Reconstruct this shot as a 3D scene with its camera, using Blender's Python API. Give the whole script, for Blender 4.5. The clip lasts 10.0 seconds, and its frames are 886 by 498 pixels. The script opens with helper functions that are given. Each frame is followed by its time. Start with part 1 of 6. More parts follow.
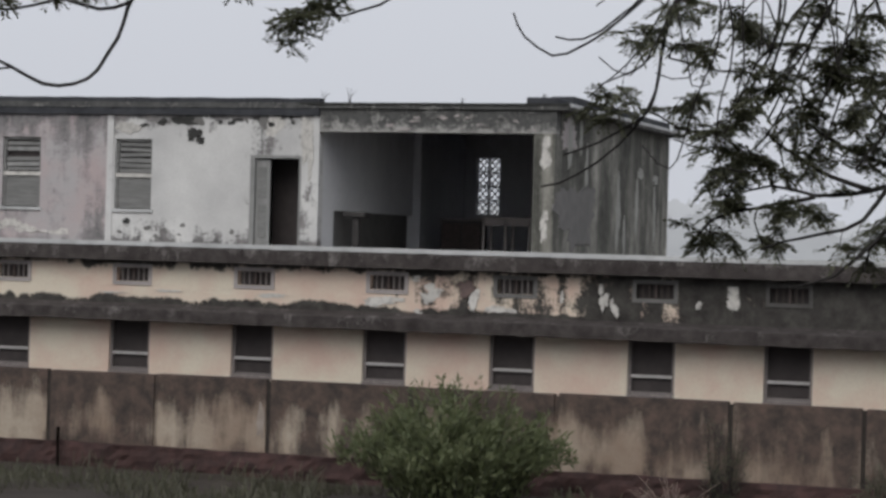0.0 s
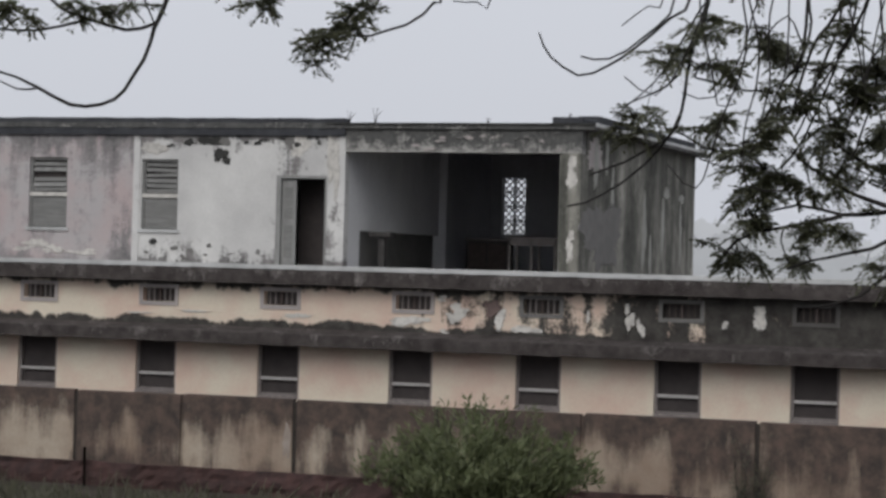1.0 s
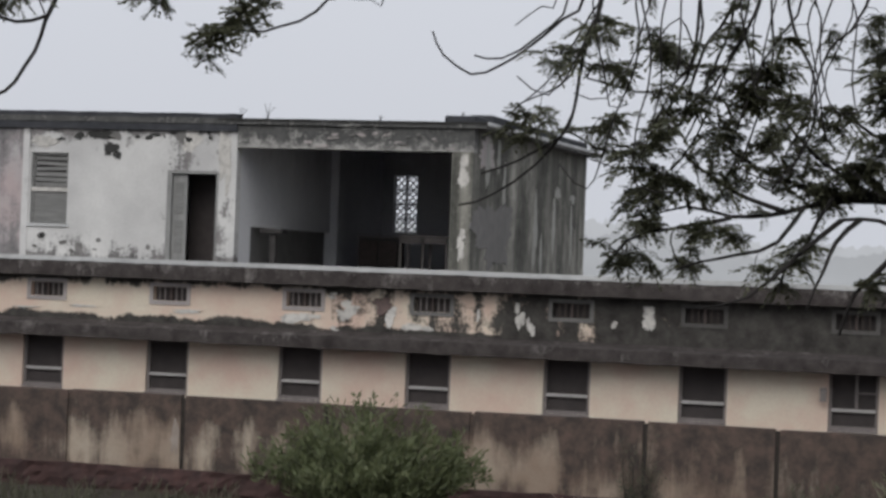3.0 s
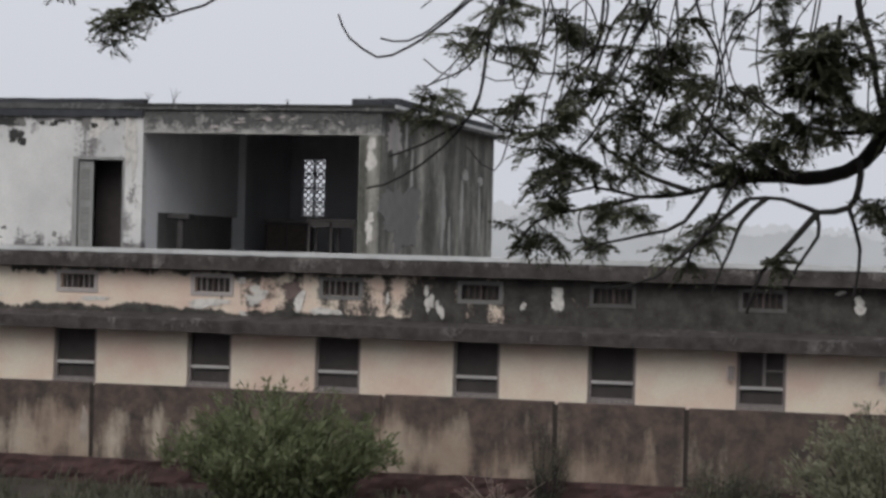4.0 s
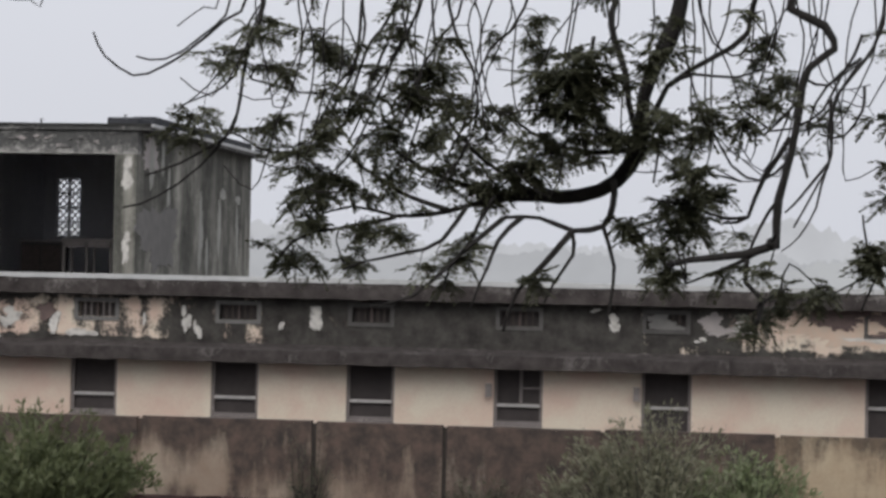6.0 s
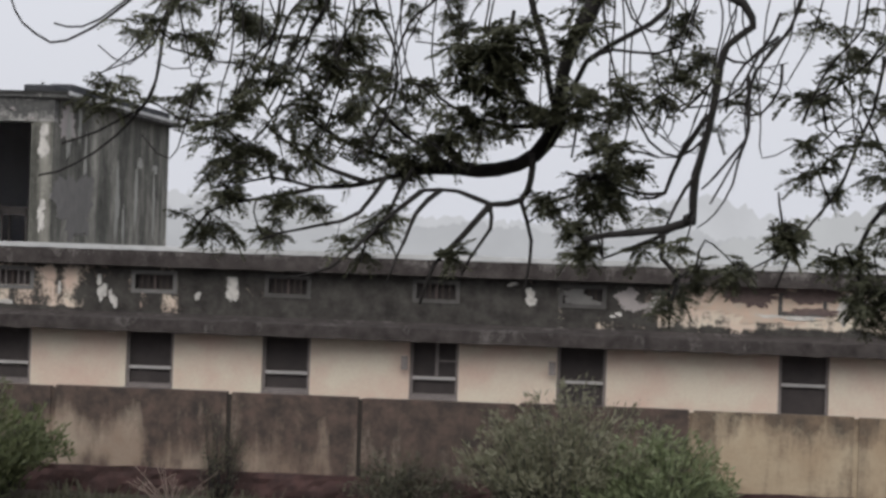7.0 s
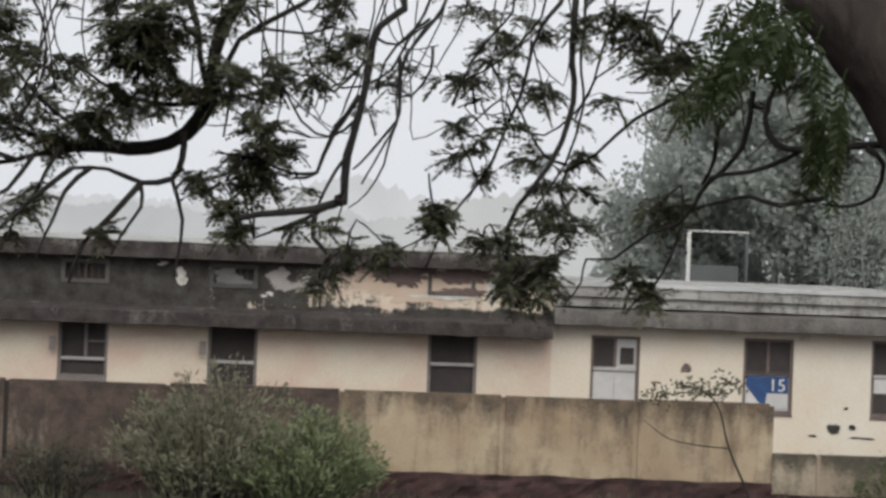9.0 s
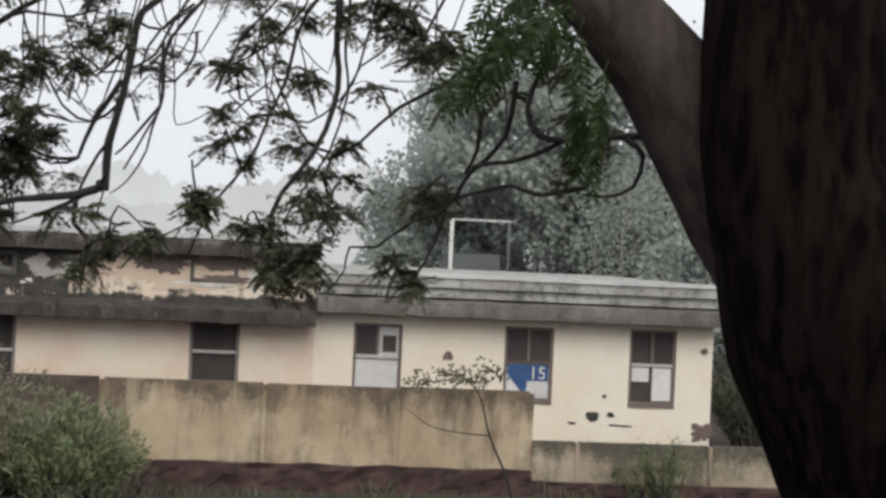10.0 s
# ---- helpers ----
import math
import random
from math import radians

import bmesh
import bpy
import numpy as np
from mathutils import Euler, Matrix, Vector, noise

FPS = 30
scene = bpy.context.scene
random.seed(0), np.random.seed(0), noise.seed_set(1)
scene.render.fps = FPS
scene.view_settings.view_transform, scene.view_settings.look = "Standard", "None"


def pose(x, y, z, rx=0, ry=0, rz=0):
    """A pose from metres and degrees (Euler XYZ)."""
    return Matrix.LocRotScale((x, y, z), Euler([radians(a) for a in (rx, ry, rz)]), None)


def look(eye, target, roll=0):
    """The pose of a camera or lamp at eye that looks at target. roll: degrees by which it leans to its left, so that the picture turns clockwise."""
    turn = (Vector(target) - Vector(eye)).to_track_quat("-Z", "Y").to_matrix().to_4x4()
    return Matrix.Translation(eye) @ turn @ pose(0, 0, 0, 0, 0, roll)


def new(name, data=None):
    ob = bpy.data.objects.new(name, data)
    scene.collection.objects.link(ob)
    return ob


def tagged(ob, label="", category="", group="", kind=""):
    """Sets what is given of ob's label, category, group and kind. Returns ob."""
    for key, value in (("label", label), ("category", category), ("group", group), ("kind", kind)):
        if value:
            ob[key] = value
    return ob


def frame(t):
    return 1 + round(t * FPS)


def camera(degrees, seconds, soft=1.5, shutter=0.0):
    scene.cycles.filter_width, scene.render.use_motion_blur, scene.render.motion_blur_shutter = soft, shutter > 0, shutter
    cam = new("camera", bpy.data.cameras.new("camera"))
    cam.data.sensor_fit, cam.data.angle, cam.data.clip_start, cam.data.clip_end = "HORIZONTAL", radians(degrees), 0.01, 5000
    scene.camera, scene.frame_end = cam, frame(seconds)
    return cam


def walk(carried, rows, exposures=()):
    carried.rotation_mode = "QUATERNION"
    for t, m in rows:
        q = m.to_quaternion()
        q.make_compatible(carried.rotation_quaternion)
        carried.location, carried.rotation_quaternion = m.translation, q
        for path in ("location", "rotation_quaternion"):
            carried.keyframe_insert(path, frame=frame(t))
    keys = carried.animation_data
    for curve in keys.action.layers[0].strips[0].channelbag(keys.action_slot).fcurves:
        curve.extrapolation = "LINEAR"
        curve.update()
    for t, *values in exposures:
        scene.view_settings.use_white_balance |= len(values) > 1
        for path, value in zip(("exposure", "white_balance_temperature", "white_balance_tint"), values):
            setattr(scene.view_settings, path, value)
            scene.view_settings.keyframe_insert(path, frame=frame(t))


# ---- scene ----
# ---- camera: it stands on an upper floor opposite and turns from left to right ----
cam = camera(22.17, 10.0, soft=3.0)
EYE = (0.0, 0.0, 5.0)
PATH = [
    (0.0, pose(*EYE, 90.037, 0, 18.971) @ pose(0, 0, 0, 0, 0, 1.61)),
    (0.5, pose(*EYE, 90.562, 0, 19.379) @ pose(0, 0, 0, 0, 0, 1.46)),
    (1.0, pose(*EYE, 90.523, 0, 19.642) @ pose(0, 0, 0, 0, 0, 1.54)),
    (1.5, pose(*EYE, 90.488, 0, 19.279) @ pose(0, 0, 0, 0, 0, 1.74)),
    (2.0, pose(*EYE, 90.277, 0, 18.380) @ pose(0, 0, 0, 0, 0, 2.07)),
    (2.2, pose(*EYE, 90.317, 0, 17.801) @ pose(0, 0, 0, 0, 0, 1.97)),
    (3.3, pose(*EYE, 90.602, 0, 16.490) @ pose(0, 0, 0, 0, 0, 2.06)),
    (3.5, pose(*EYE, 90.336, 0, 15.993) @ pose(0, 0, 0, 0, 0, 1.80)),
    (4.0, pose(*EYE, 90.193, 0, 14.555) @ pose(0, 0, 0, 0, 0, 1.47)),
    (4.5, pose(*EYE, 90.687, 0, 13.451) @ pose(0, 0, 0, 0, 0, 1.48)),
    (5.0, pose(*EYE, 90.442, 0, 11.519) @ pose(0, 0, 0, 0, 0, 1.68)),
    (5.5, pose(*EYE, 90.517, 0, 9.804) @ pose(0, 0, 0, 0, 0, 1.52)),
    (6.0, pose(*EYE, 90.818, 0, 8.444) @ pose(0, 0, 0, 0, 0, 1.20)),
    (6.2, pose(*EYE, 90.547, 0, 7.863) @ pose(0, 0, 0, 0, 0, 1.36)),
    (7.3, pose(*EYE, 90.174, 0, 5.674) @ pose(0, 0, 0, 0, 0, 2.03)),
    (7.5, pose(*EYE, 90.287, 0, 5.133) @ pose(0, 0, 0, 0, 0, 2.10)),
    (8.0, pose(*EYE, 90.541, 0, 3.810) @ pose(0, 0, 0, 0, 0, 1.80)),
    (8.5, pose(*EYE, 90.552, 0, 0.455) @ pose(0, 0, 0, 0, 0, 2.16)),
    (9.0, pose(*EYE, 89.968, 0, -2.489) @ pose(0, 0, 0, 0, 0, 2.15)),
    (9.5, pose(*EYE, 89.658, 0, -6.093) @ pose(0, 0, 0, 0, 0, 2.20)),
    (10.0, pose(*EYE, 89.900, 0, -8.487) @ pose(0, 0, 0, 0, 0, 2.57)),
]
walk(cam, PATH, exposures=[(0.0, 0.19, 6450, 10), (3.0, 0.24, 6450, 10), (5.5, 0.31, 6500, 11), (7.5, 0.42, 6560, 11), (8.5, 0.47, 6650, 9), (9.0, 0.56, 6680, 8), (10.0, 0.70, 6680, 8)])

# light: a rainy, overcast day; the sky is a grey veil, with a weak, very soft sun behind the camera
world = bpy.data.worlds.new("sky")
scene.world = world
world.use_nodes = True
wn, wl = world.node_tree.nodes, world.node_tree.links
sky = wn.new("ShaderNodeTexSky")
sky.sky_type, sky.sun_disc = "NISHITA", False
sky.sun_elevation, sky.sun_rotation = radians(52), radians(200)
sky.air_density, sky.dust_density = 1.0, 6.0
grey = wn.new("ShaderNodeHueSaturation")
grey.inputs["Saturation"].default_value = 0.25
grey.inputs["Value"].default_value = 0.11
veil = wn.new("ShaderNodeMixRGB")
veil.inputs[0].default_value = 0.82
veil.inputs[2].default_value = (0.60, 0.62, 0.675, 1)
wl.new(sky.outputs[0], grey.inputs["Color"])
wl.new(grey.outputs[0], veil.inputs[1])
wl.new(veil.outputs[0], wn["Background"].inputs[0])
wn["Background"].inputs[1].default_value = 1.0
sun = new("sun", bpy.data.lights.new("sun", "SUN"))
sun.data.energy, sun.data.angle, sun.data.color = 1.0, radians(40), (1.0, 0.97, 0.93)
sun.matrix_world = look((6, -20, 40), (0, 30, 0))


# ---- materials ----
def nodes_of(name, rough=0.9, spec=0.3):
    m = bpy.data.materials.new(name)
    m.use_nodes = True
    b = m.node_tree.nodes["Principled BSDF"]
    b.inputs["Roughness"].default_value = rough
    b.inputs["Specular IOR Level"].default_value = spec
    return m, m.node_tree.nodes, m.node_tree.links, b


def noise_at(n, l, vector, scale, detail=5, stretch=(1, 1, 1), rough=0.6):
    mp = n.new("ShaderNodeMapping")
    mp.inputs["Scale"].default_value = stretch
    l.new(vector, mp.inputs["Vector"])
    tx = n.new("ShaderNodeTexNoise")
    tx.inputs["Scale"].default_value = scale
    tx.inputs["Detail"].default_value = detail
    tx.inputs["Roughness"].default_value = rough
    l.new(mp.outputs[0], tx.inputs["Vector"])
    return tx.outputs["Fac"]


def ramp(n, l, value, stops):
    r = n.new("ShaderNodeValToRGB")
    el = r.color_ramp.elements
    while len(el) < len(stops):
        el.new(0.5)
    for e, (p, c) in zip(el, stops):
        e.position = p
        e.color = (c, c, c, 1) if isinstance(c, (int, float)) else (*c, 1)
    l.new(value, r.inputs[0])
    return r.outputs[0]


def calc(n, l, op, a, b):
    m = n.new("ShaderNodeMath")
    m.operation = op
    for i, v in enumerate((a, b)):
        if isinstance(v, (int, float)):
            m.inputs[i].default_value = v
        else:
            l.new(v, m.inputs[i])
    return m.outputs[0]


def mixed(n, l, fac, a, b, mode="MIX"):
    m = n.new("ShaderNodeMixRGB")
    m.blend_type = mode
    for i, v in enumerate((fac, a, b)):
        if isinstance(v, (int, float)):
            m.inputs[i].default_value = v
        elif isinstance(v, tuple):
            m.inputs[i].default_value = (*v, 1)
        else:
            l.new(v, m.inputs[i])
    return m.outputs[0]


def along(n, l, axis_value, lo, hi, stops):
    """A grey ramp along one axis, stops given in metres."""
    mr = n.new("ShaderNodeMapRange")
    mr.inputs["From Min"].default_value, mr.inputs["From Max"].default_value = lo, hi
    l.new(axis_value, mr.inputs["Value"])
    return ramp(n, l, mr.outputs[0], [((p - lo) / (hi - lo), c) for p, c in stops])


def bumped(n, l, bsdf, height, strength=0.4, distance=0.02):
    bp = n.new("ShaderNodeBump")
    bp.inputs["Strength"].default_value, bp.inputs["Distance"].default_value = strength, distance
    l.new(height, bp.inputs["Height"])
    l.new(bp.outputs[0], bsdf.inputs["Normal"])


def plaster(name, light, tint, mould, up, across=None, up_local=None, drip=0.9, fine=0.6, edge=0.14, wave=0.5, rough=0.92, tint_scale=0.45, mould_two=None, run_stretch=(1, 1, 0.16), vary=0.0, patchy=0.0):
    """Old lime plaster. up: mould by height (z, amount); up_local and across: more mould, only where both say so."""
    m, n, l, b = nodes_of(name, rough)
    pos = n.new("ShaderNodeNewGeometry").outputs["Position"]
    xyz = n.new("ShaderNodeSeparateXYZ")
    l.new(pos, xyz.inputs[0])
    big = noise_at(n, l, pos, tint_scale, 3)
    mid = noise_at(n, l, pos, 2.6, 6, rough=0.65)
    small = noise_at(n, l, pos, 14, 6, rough=0.7)
    run = noise_at(n, l, pos, 2.4, 5, run_stretch, 0.62)
    slow = noise_at(n, l, pos, 0.55, 3, (1, 1, 0.05))
    z = calc(n, l, "ADD", xyz.outputs[2], calc(n, l, "MULTIPLY", calc(n, l, "SUBTRACT", slow, 0.5), wave))
    amount = along(n, l, z, up[0][0], up[-1][0], up)
    if across:
        more = along(n, l, xyz.outputs[0], across[0][0], across[-1][0], across)
        local = along(n, l, z, up_local[0][0], up_local[-1][0], up_local)
        amount = calc(n, l, "MAXIMUM", amount, calc(n, l, "MULTIPLY", more, local))
    s = calc(n, l, "ADD", amount, calc(n, l, "MULTIPLY", calc(n, l, "SUBTRACT", run, 0.5), drip))
    s = calc(n, l, "ADD", s, calc(n, l, "MULTIPLY", calc(n, l, "SUBTRACT", mid, 0.5), fine))
    s = calc(n, l, "ADD", s, calc(n, l, "MULTIPLY", calc(n, l, "SUBTRACT", small, 0.5), fine * 0.75))
    if patchy:
        wide = noise_at(n, l, pos, 0.8, 4, (1, 1, 0.7))
        s = calc(n, l, "ADD", s, calc(n, l, "MULTIPLY", calc(n, l, "SUBTRACT", wide, 0.5), patchy))
    if vary:
        s = calc(n, l, "ADD", s, calc(n, l, "MULTIPLY", calc(n, l, "SUBTRACT", n.new("ShaderNodeObjectInfo").outputs["Random"], 0.5), vary))
    mask = ramp(n, l, s, [(0.5 - edge, 0.0), (0.5 + edge, 1.0)])
    clean = mixed(n, l, ramp(n, l, big, [(0.38, 0.0), (0.66, 1.0)]), light, tint)
    clean = mixed(n, l, ramp(n, l, small, [(0.25, 0.25), (0.6, 0.0)]), clean, tuple(c * 0.6 for c in tint))
    dark = mixed(n, l, ramp(n, l, mid, [(0.35, 0.0), (0.7, 1.0)]), mould, mould_two or tuple(min(1, c * 2.0 + 0.01) for c in mould))
    l.new(mixed(n, l, mask, clean, dark), b.inputs["Base Color"])
    bumped(n, l, b, mixed(n, l, mask, small, mid), 0.5, 0.03)
    return m


def plain(name, a, b2, scale=8, rough=0.8, metal=0.0, bump=0.3, stretch=(1, 1, 1), spec=0.3, lo=0.35, hi=0.65):
    m, n, l, b = nodes_of(name, rough, spec)
    pos = n.new("ShaderNodeNewGeometry").outputs["Position"]
    f = noise_at(n, l, pos, scale, 6, stretch)
    g = noise_at(n, l, pos, scale * 0.13, 3, stretch)
    c = mixed(n, l, ramp(n, l, f, [(lo, 0.0), (hi, 1.0)]), a, b2)
    c = mixed(n, l, ramp(n, l, g, [(0.4, 0.0), (0.7, 0.45)]), c, tuple(v * 0.55 for v in a))
    l.new(c, b.inputs["Base Color"])
    b.inputs["Metallic"].default_value = metal
    bumped(n, l, b, f, bump, 0.02)
    return m


def leafy(name, a, b2, rough=0.55, through_light=0.25):
    m, n, l, b = nodes_of(name, rough, 0.35)
    f = n.new("ShaderNodeNewGeometry").outputs["Random Per Island"]
    pos = n.new("ShaderNodeNewGeometry").outputs["Position"]
    g = noise_at(n, l, pos, 1.3, 3)
    c = mixed(n, l, f, a, b2)
    c = mixed(n, l, ramp(n, l, g, [(0.35, 0.0), (0.7, 0.5)]), c, tuple(v * 0.6 for v in a))
    l.new(c, b.inputs["Base Color"])
    tr = n.new("ShaderNodeBsdfTranslucent")
    l.new(c, tr.inputs["Color"])
    mx = n.new("ShaderNodeMixShader")
    mx.inputs[0].default_value = through_light
    l.new(b.outputs[0], mx.inputs[1])
    l.new(tr.outputs[0], mx.inputs[2])
    l.new(mx.outputs[0], n["Material Output"].inputs[0])
    return m


CREAM, CREAM_TINT, MOULD = (0.68, 0.61, 0.495), (0.63, 0.475, 0.39), (0.028, 0.025, 0.023)
m_lower = plaster("cream_plaster", CREAM, CREAM_TINT, MOULD,
                  [(0.0, 0.55), (0.9, 0.1), (1.4, -0.1), (2.8, -0.2), (3.05, 0.3), (3.2, 0.9), (3.5, 0.72), (3.72, 0.0), (4.2, -0.05), (4.42, 0.5), (4.6, 0.8)],
                  [(-40.0, 0.0), (-21.0, 0.05), (-19.5, 0.32), (-17.5, 0.44), (-15.0, 0.52), (-12.0, 0.75), (-7.0, 0.98), (-2.5, 0.8), (-0.5, 0.45), (5.0, 0.35), (15.0, 0.0)],
                  [(0.0, 0.0), (3.1, 0.0), (3.25, 1.0), (4.6, 1.0)], drip=1.0, fine=0.9, edge=0.1, mould_two=(0.080, 0.076, 0.068), patchy=0.7, tint_scale=0.8)
m_wing = plaster("pale_plaster", (0.72, 0.665, 0.575), (0.69, 0.60, 0.485), (0.10, 0.09, 0.075),
                 [(0.0, 0.5), (0.6, 0.2), (1.0, -0.1), (2.9, -0.2), (3.2, 0.25), (3.6, 0.4), (4.6, 0.5)], drip=0.9, fine=0.8, edge=0.2, tint_scale=0.7, mould_two=(0.36, 0.28, 0.22), patchy=0.9)
m_ledge = plaster("mouldy_concrete", (0.30, 0.28, 0.265), (0.22, 0.20, 0.19), (0.027, 0.022, 0.021),
                  [(2.9, 0.9), (3.6, 0.75), (4.45, 0.92), (4.7, 0.82), (4.9, 0.66), (4.97, 0.4), (5.05, 0.15)], drip=1.0, fine=1.0, wave=0.05, edge=0.22, mould_two=(0.080, 0.070, 0.066), patchy=0.6)
m_upper = plaster("white_limewash", (0.66, 0.655, 0.635), (0.50, 0.495, 0.485), (0.06, 0.06, 0.06),
                  [(5.0, 0.62), (5.2, 0.44), (5.55, 0.28), (5.9, 0.10), (7.2, 0.02), (7.7, 0.15), (8.0, 0.32), (8.2, 0.46), (8.35, 0.8), (8.8, 0.95)],
                  [(-40.0, 0.30), (-28.0, 0.34), (-27.7, 0.14), (-26.0, 0.16), (-25.0, 0.10), (-23.9, 0.12), (-23.4, 0.44), (-22.2, 0.40), (-21.5, 0.3), (-15.0, 0.3)],
                  [(5.0, 1.0), (6.5, 0.95), (7.4, 0.95), (9.0, 1.05)], drip=1.1, fine=1.0, edge=0.09, mould_two=(0.27, 0.255, 0.25))
m_coping = plaster("black_parapet", (0.20, 0.20, 0.195), (0.14, 0.14, 0.135), (0.034, 0.036, 0.041), [(8.0, 0.85), (9.0, 0.8)], drip=0.4, fine=0.6, mould_two=(0.062, 0.064, 0.070))
m_beam = plaster("weathered_concrete", (0.42, 0.415, 0.39), (0.30, 0.29, 0.275), (0.045, 0.045, 0.045),
                 [(3.2, 0.55), (3.6, 0.5), (4.0, 0.36), (4.3, 0.4), (7.9, 0.3), (8.0, 0.5), (8.2, 0.66), (8.6, 0.72), (8.9, 0.85)], drip=0.25, fine=1.2, wave=0.1, mould_two=(0.12, 0.12, 0.115))
m_eave = plaster("stained_eave", (0.26, 0.245, 0.23), (0.19, 0.175, 0.165), (0.055, 0.05, 0.046), [(3.2, 0.75), (3.5, 0.55), (3.75, 0.5)], drip=0.8, fine=0.9, edge=0.25, wave=0.1, mould_two=(0.11, 0.10, 0.093))
m_side = plaster("streaked_render", (0.42, 0.41, 0.36), (0.27, 0.26, 0.23), (0.046, 0.046, 0.040),
                 [(5.0, 0.55), (6.5, 0.66), (7.6, 0.66), (8.2, 0.66), (8.6, 0.75)], drip=1.2, fine=0.55, edge=0.2, wave=0.1, mould_two=(0.125, 0.124, 0.108), run_stretch=(1, 0.4, 0.07), patchy=0.7)
m_wash = plaster("mauve_grey_wash", (0.44, 0.42, 0.42), (0.46, 0.385, 0.38), (0.10, 0.098, 0.10),
                 [(5.0, 0.62), (5.5, 0.36), (6.2, 0.26), (7.0, 0.30), (7.6, 0.42), (8.0, 0.55), (8.3, 0.75)], drip=1.3, fine=1.3, edge=0.2, mould_two=(0.29, 0.275, 0.272), patchy=1.0, tint_scale=1.1)
m_strip = plaster("white_strip", (0.64, 0.635, 0.62), (0.52, 0.51, 0.50), (0.12, 0.12, 0.118), [(5.0, 0.3), (8.0, 0.15), (8.3, 0.6)], drip=0.6, fine=1.0, edge=0.12, mould_two=(0.3, 0.29, 0.285))
# room walls: pale, greyer towards floor and ceiling
m_inside = plaster("inner_wall_plaster", (0.72, 0.72, 0.73), (0.62, 0.62, 0.64), (0.36, 0.36, 0.38),
                   [(5.0, 0.4), (6.0, 0.2), (8.0, 0.5)], drip=0.5, fine=0.4)
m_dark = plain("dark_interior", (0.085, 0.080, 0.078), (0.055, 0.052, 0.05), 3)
m_wall = plaster("boundary_render", (0.40, 0.34, 0.27), (0.25, 0.185, 0.14), (0.042, 0.036, 0.032),
                 [(0.3, 0.7), (0.55, 0.52), (0.9, 0.40), (1.4, 0.60), (1.75, 0.85), (2.2, 1.05)],
                 [(-40.0, 0.0), (-13.0, 0.0), (-11.0, 0.82), (-3.5, 0.74), (-0.5, 0.0)], [(0.3, 0.8), (0.8, 0.75), (1.3, 0.95), (2.2, 1.0)], drip=1.9, fine=0.55, edge=0.22, wave=0.5, mould_two=(0.125, 0.088, 0.072), run_stretch=(0.6, 1, 0.1), vary=0.4, patchy=1.3)
m_wall_pale = plaster("boundary_render_pale", (0.46, 0.38, 0.27), (0.36, 0.27, 0.18), (0.07, 0.06, 0.05),
                      [(0.3, 0.5), (0.6, 0.26), (1.4, 0.26), (1.8, 0.5), (2.2, 0.8)], drip=1.9, fine=0.8, edge=0.26, wave=0.4, mould_two=(0.20, 0.145, 0.10), run_stretch=(0.7, 1, 0.14), vary=0.25, patchy=1.5)
m_wall_low = plaster("low_wall_render", (0.40, 0.34, 0.26), (0.27, 0.22, 0.16), (0.050, 0.046, 0.038),
                     [(0.0, 0.6), (0.35, 0.4), (0.7, 0.45), (1.0, 0.75), (1.2, 0.95)], drip=1.4, fine=0.8, edge=0.2, mould_two=(0.13, 0.115, 0.085), run_stretch=(0.6, 1, 0.2), patchy=1.0)
m_plinth = plain("laterite_plinth", (0.085, 0.048, 0.044), (0.035, 0.024, 0.023), 3, 0.95, bump=0.9)
m_seam = plain("dark_joint", (0.05, 0.042, 0.036), (0.03, 0.026, 0.023), 6, 0.95)
# sheet for openings: the dimness of the rooms behind is put into its colour
m_dim_sheet = plain("dim_opening_sheet", (0.062, 0.052, 0.050), (0.042, 0.036, 0.035), 2.5, 0.7)
m_rim = plaster("pale_concrete", (0.55, 0.555, 0.55), (0.44, 0.445, 0.44), (0.16, 0.16, 0.158), [(4.0, 0.3), (9.0, 0.3)], drip=0.5, fine=0.9, edge=0.2)
m_patch_white = plain("old_limewash", (0.62, 0.60, 0.56), (0.27, 0.255, 0.24), 5, 0.9, lo=0.46, hi=0.72)
m_patch_cream = plain("old_cream_wash", (0.62, 0.46, 0.36), (0.56, 0.47, 0.38), 5, 0.9)
m_patch_brown = plain("bare_render", (0.17, 0.125, 0.115), (0.12, 0.09, 0.085), 7, 0.95)
m_patch_black = plain("black_mould", (0.055, 0.055, 0.052), (0.035, 0.035, 0.033), 9, 0.95)
m_patch_grey = plain("grey_render", (0.36, 0.335, 0.325), (0.43, 0.385, 0.37), 3, 0.95)
m_patch_dull = plain("dull_grey_render", (0.20, 0.195, 0.185), (0.16, 0.155, 0.15), 3, 0.95)
m_patch_drab = plain("mouldy_render", (0.115, 0.11, 0.105), (0.08, 0.077, 0.072), 3, 0.95)
m_patch_streak = plain("pale_streak", (0.40, 0.40, 0.37), (0.27, 0.27, 0.245), 6, 0.95, stretch=(1, 1, 0.3))
m_patch_run = plain("lime_run", (0.36, 0.31, 0.27), (0.28, 0.235, 0.20), 4, 0.95)
m_paper = plain("white_paper", (0.62, 0.61, 0.60), (0.54, 0.53, 0.52), 4, 0.8)
m_blue = plain("faded_blue_print", (0.035, 0.085, 0.22), (0.03, 0.065, 0.16), 5, 0.6)
m_shed = plain("grey_blue_sheet", (0.12, 0.13, 0.132), (0.10, 0.11, 0.11), 2, 0.5)
m_frame = plain("grey_painted_wood", (0.25, 0.222, 0.212), (0.17, 0.15, 0.143), 12, 0.7)
m_leaf_grey = plain("weathered_grey_door_paint", (0.31, 0.31, 0.30), (0.22, 0.22, 0.213), 5, 0.85, stretch=(1, 1, 0.25))
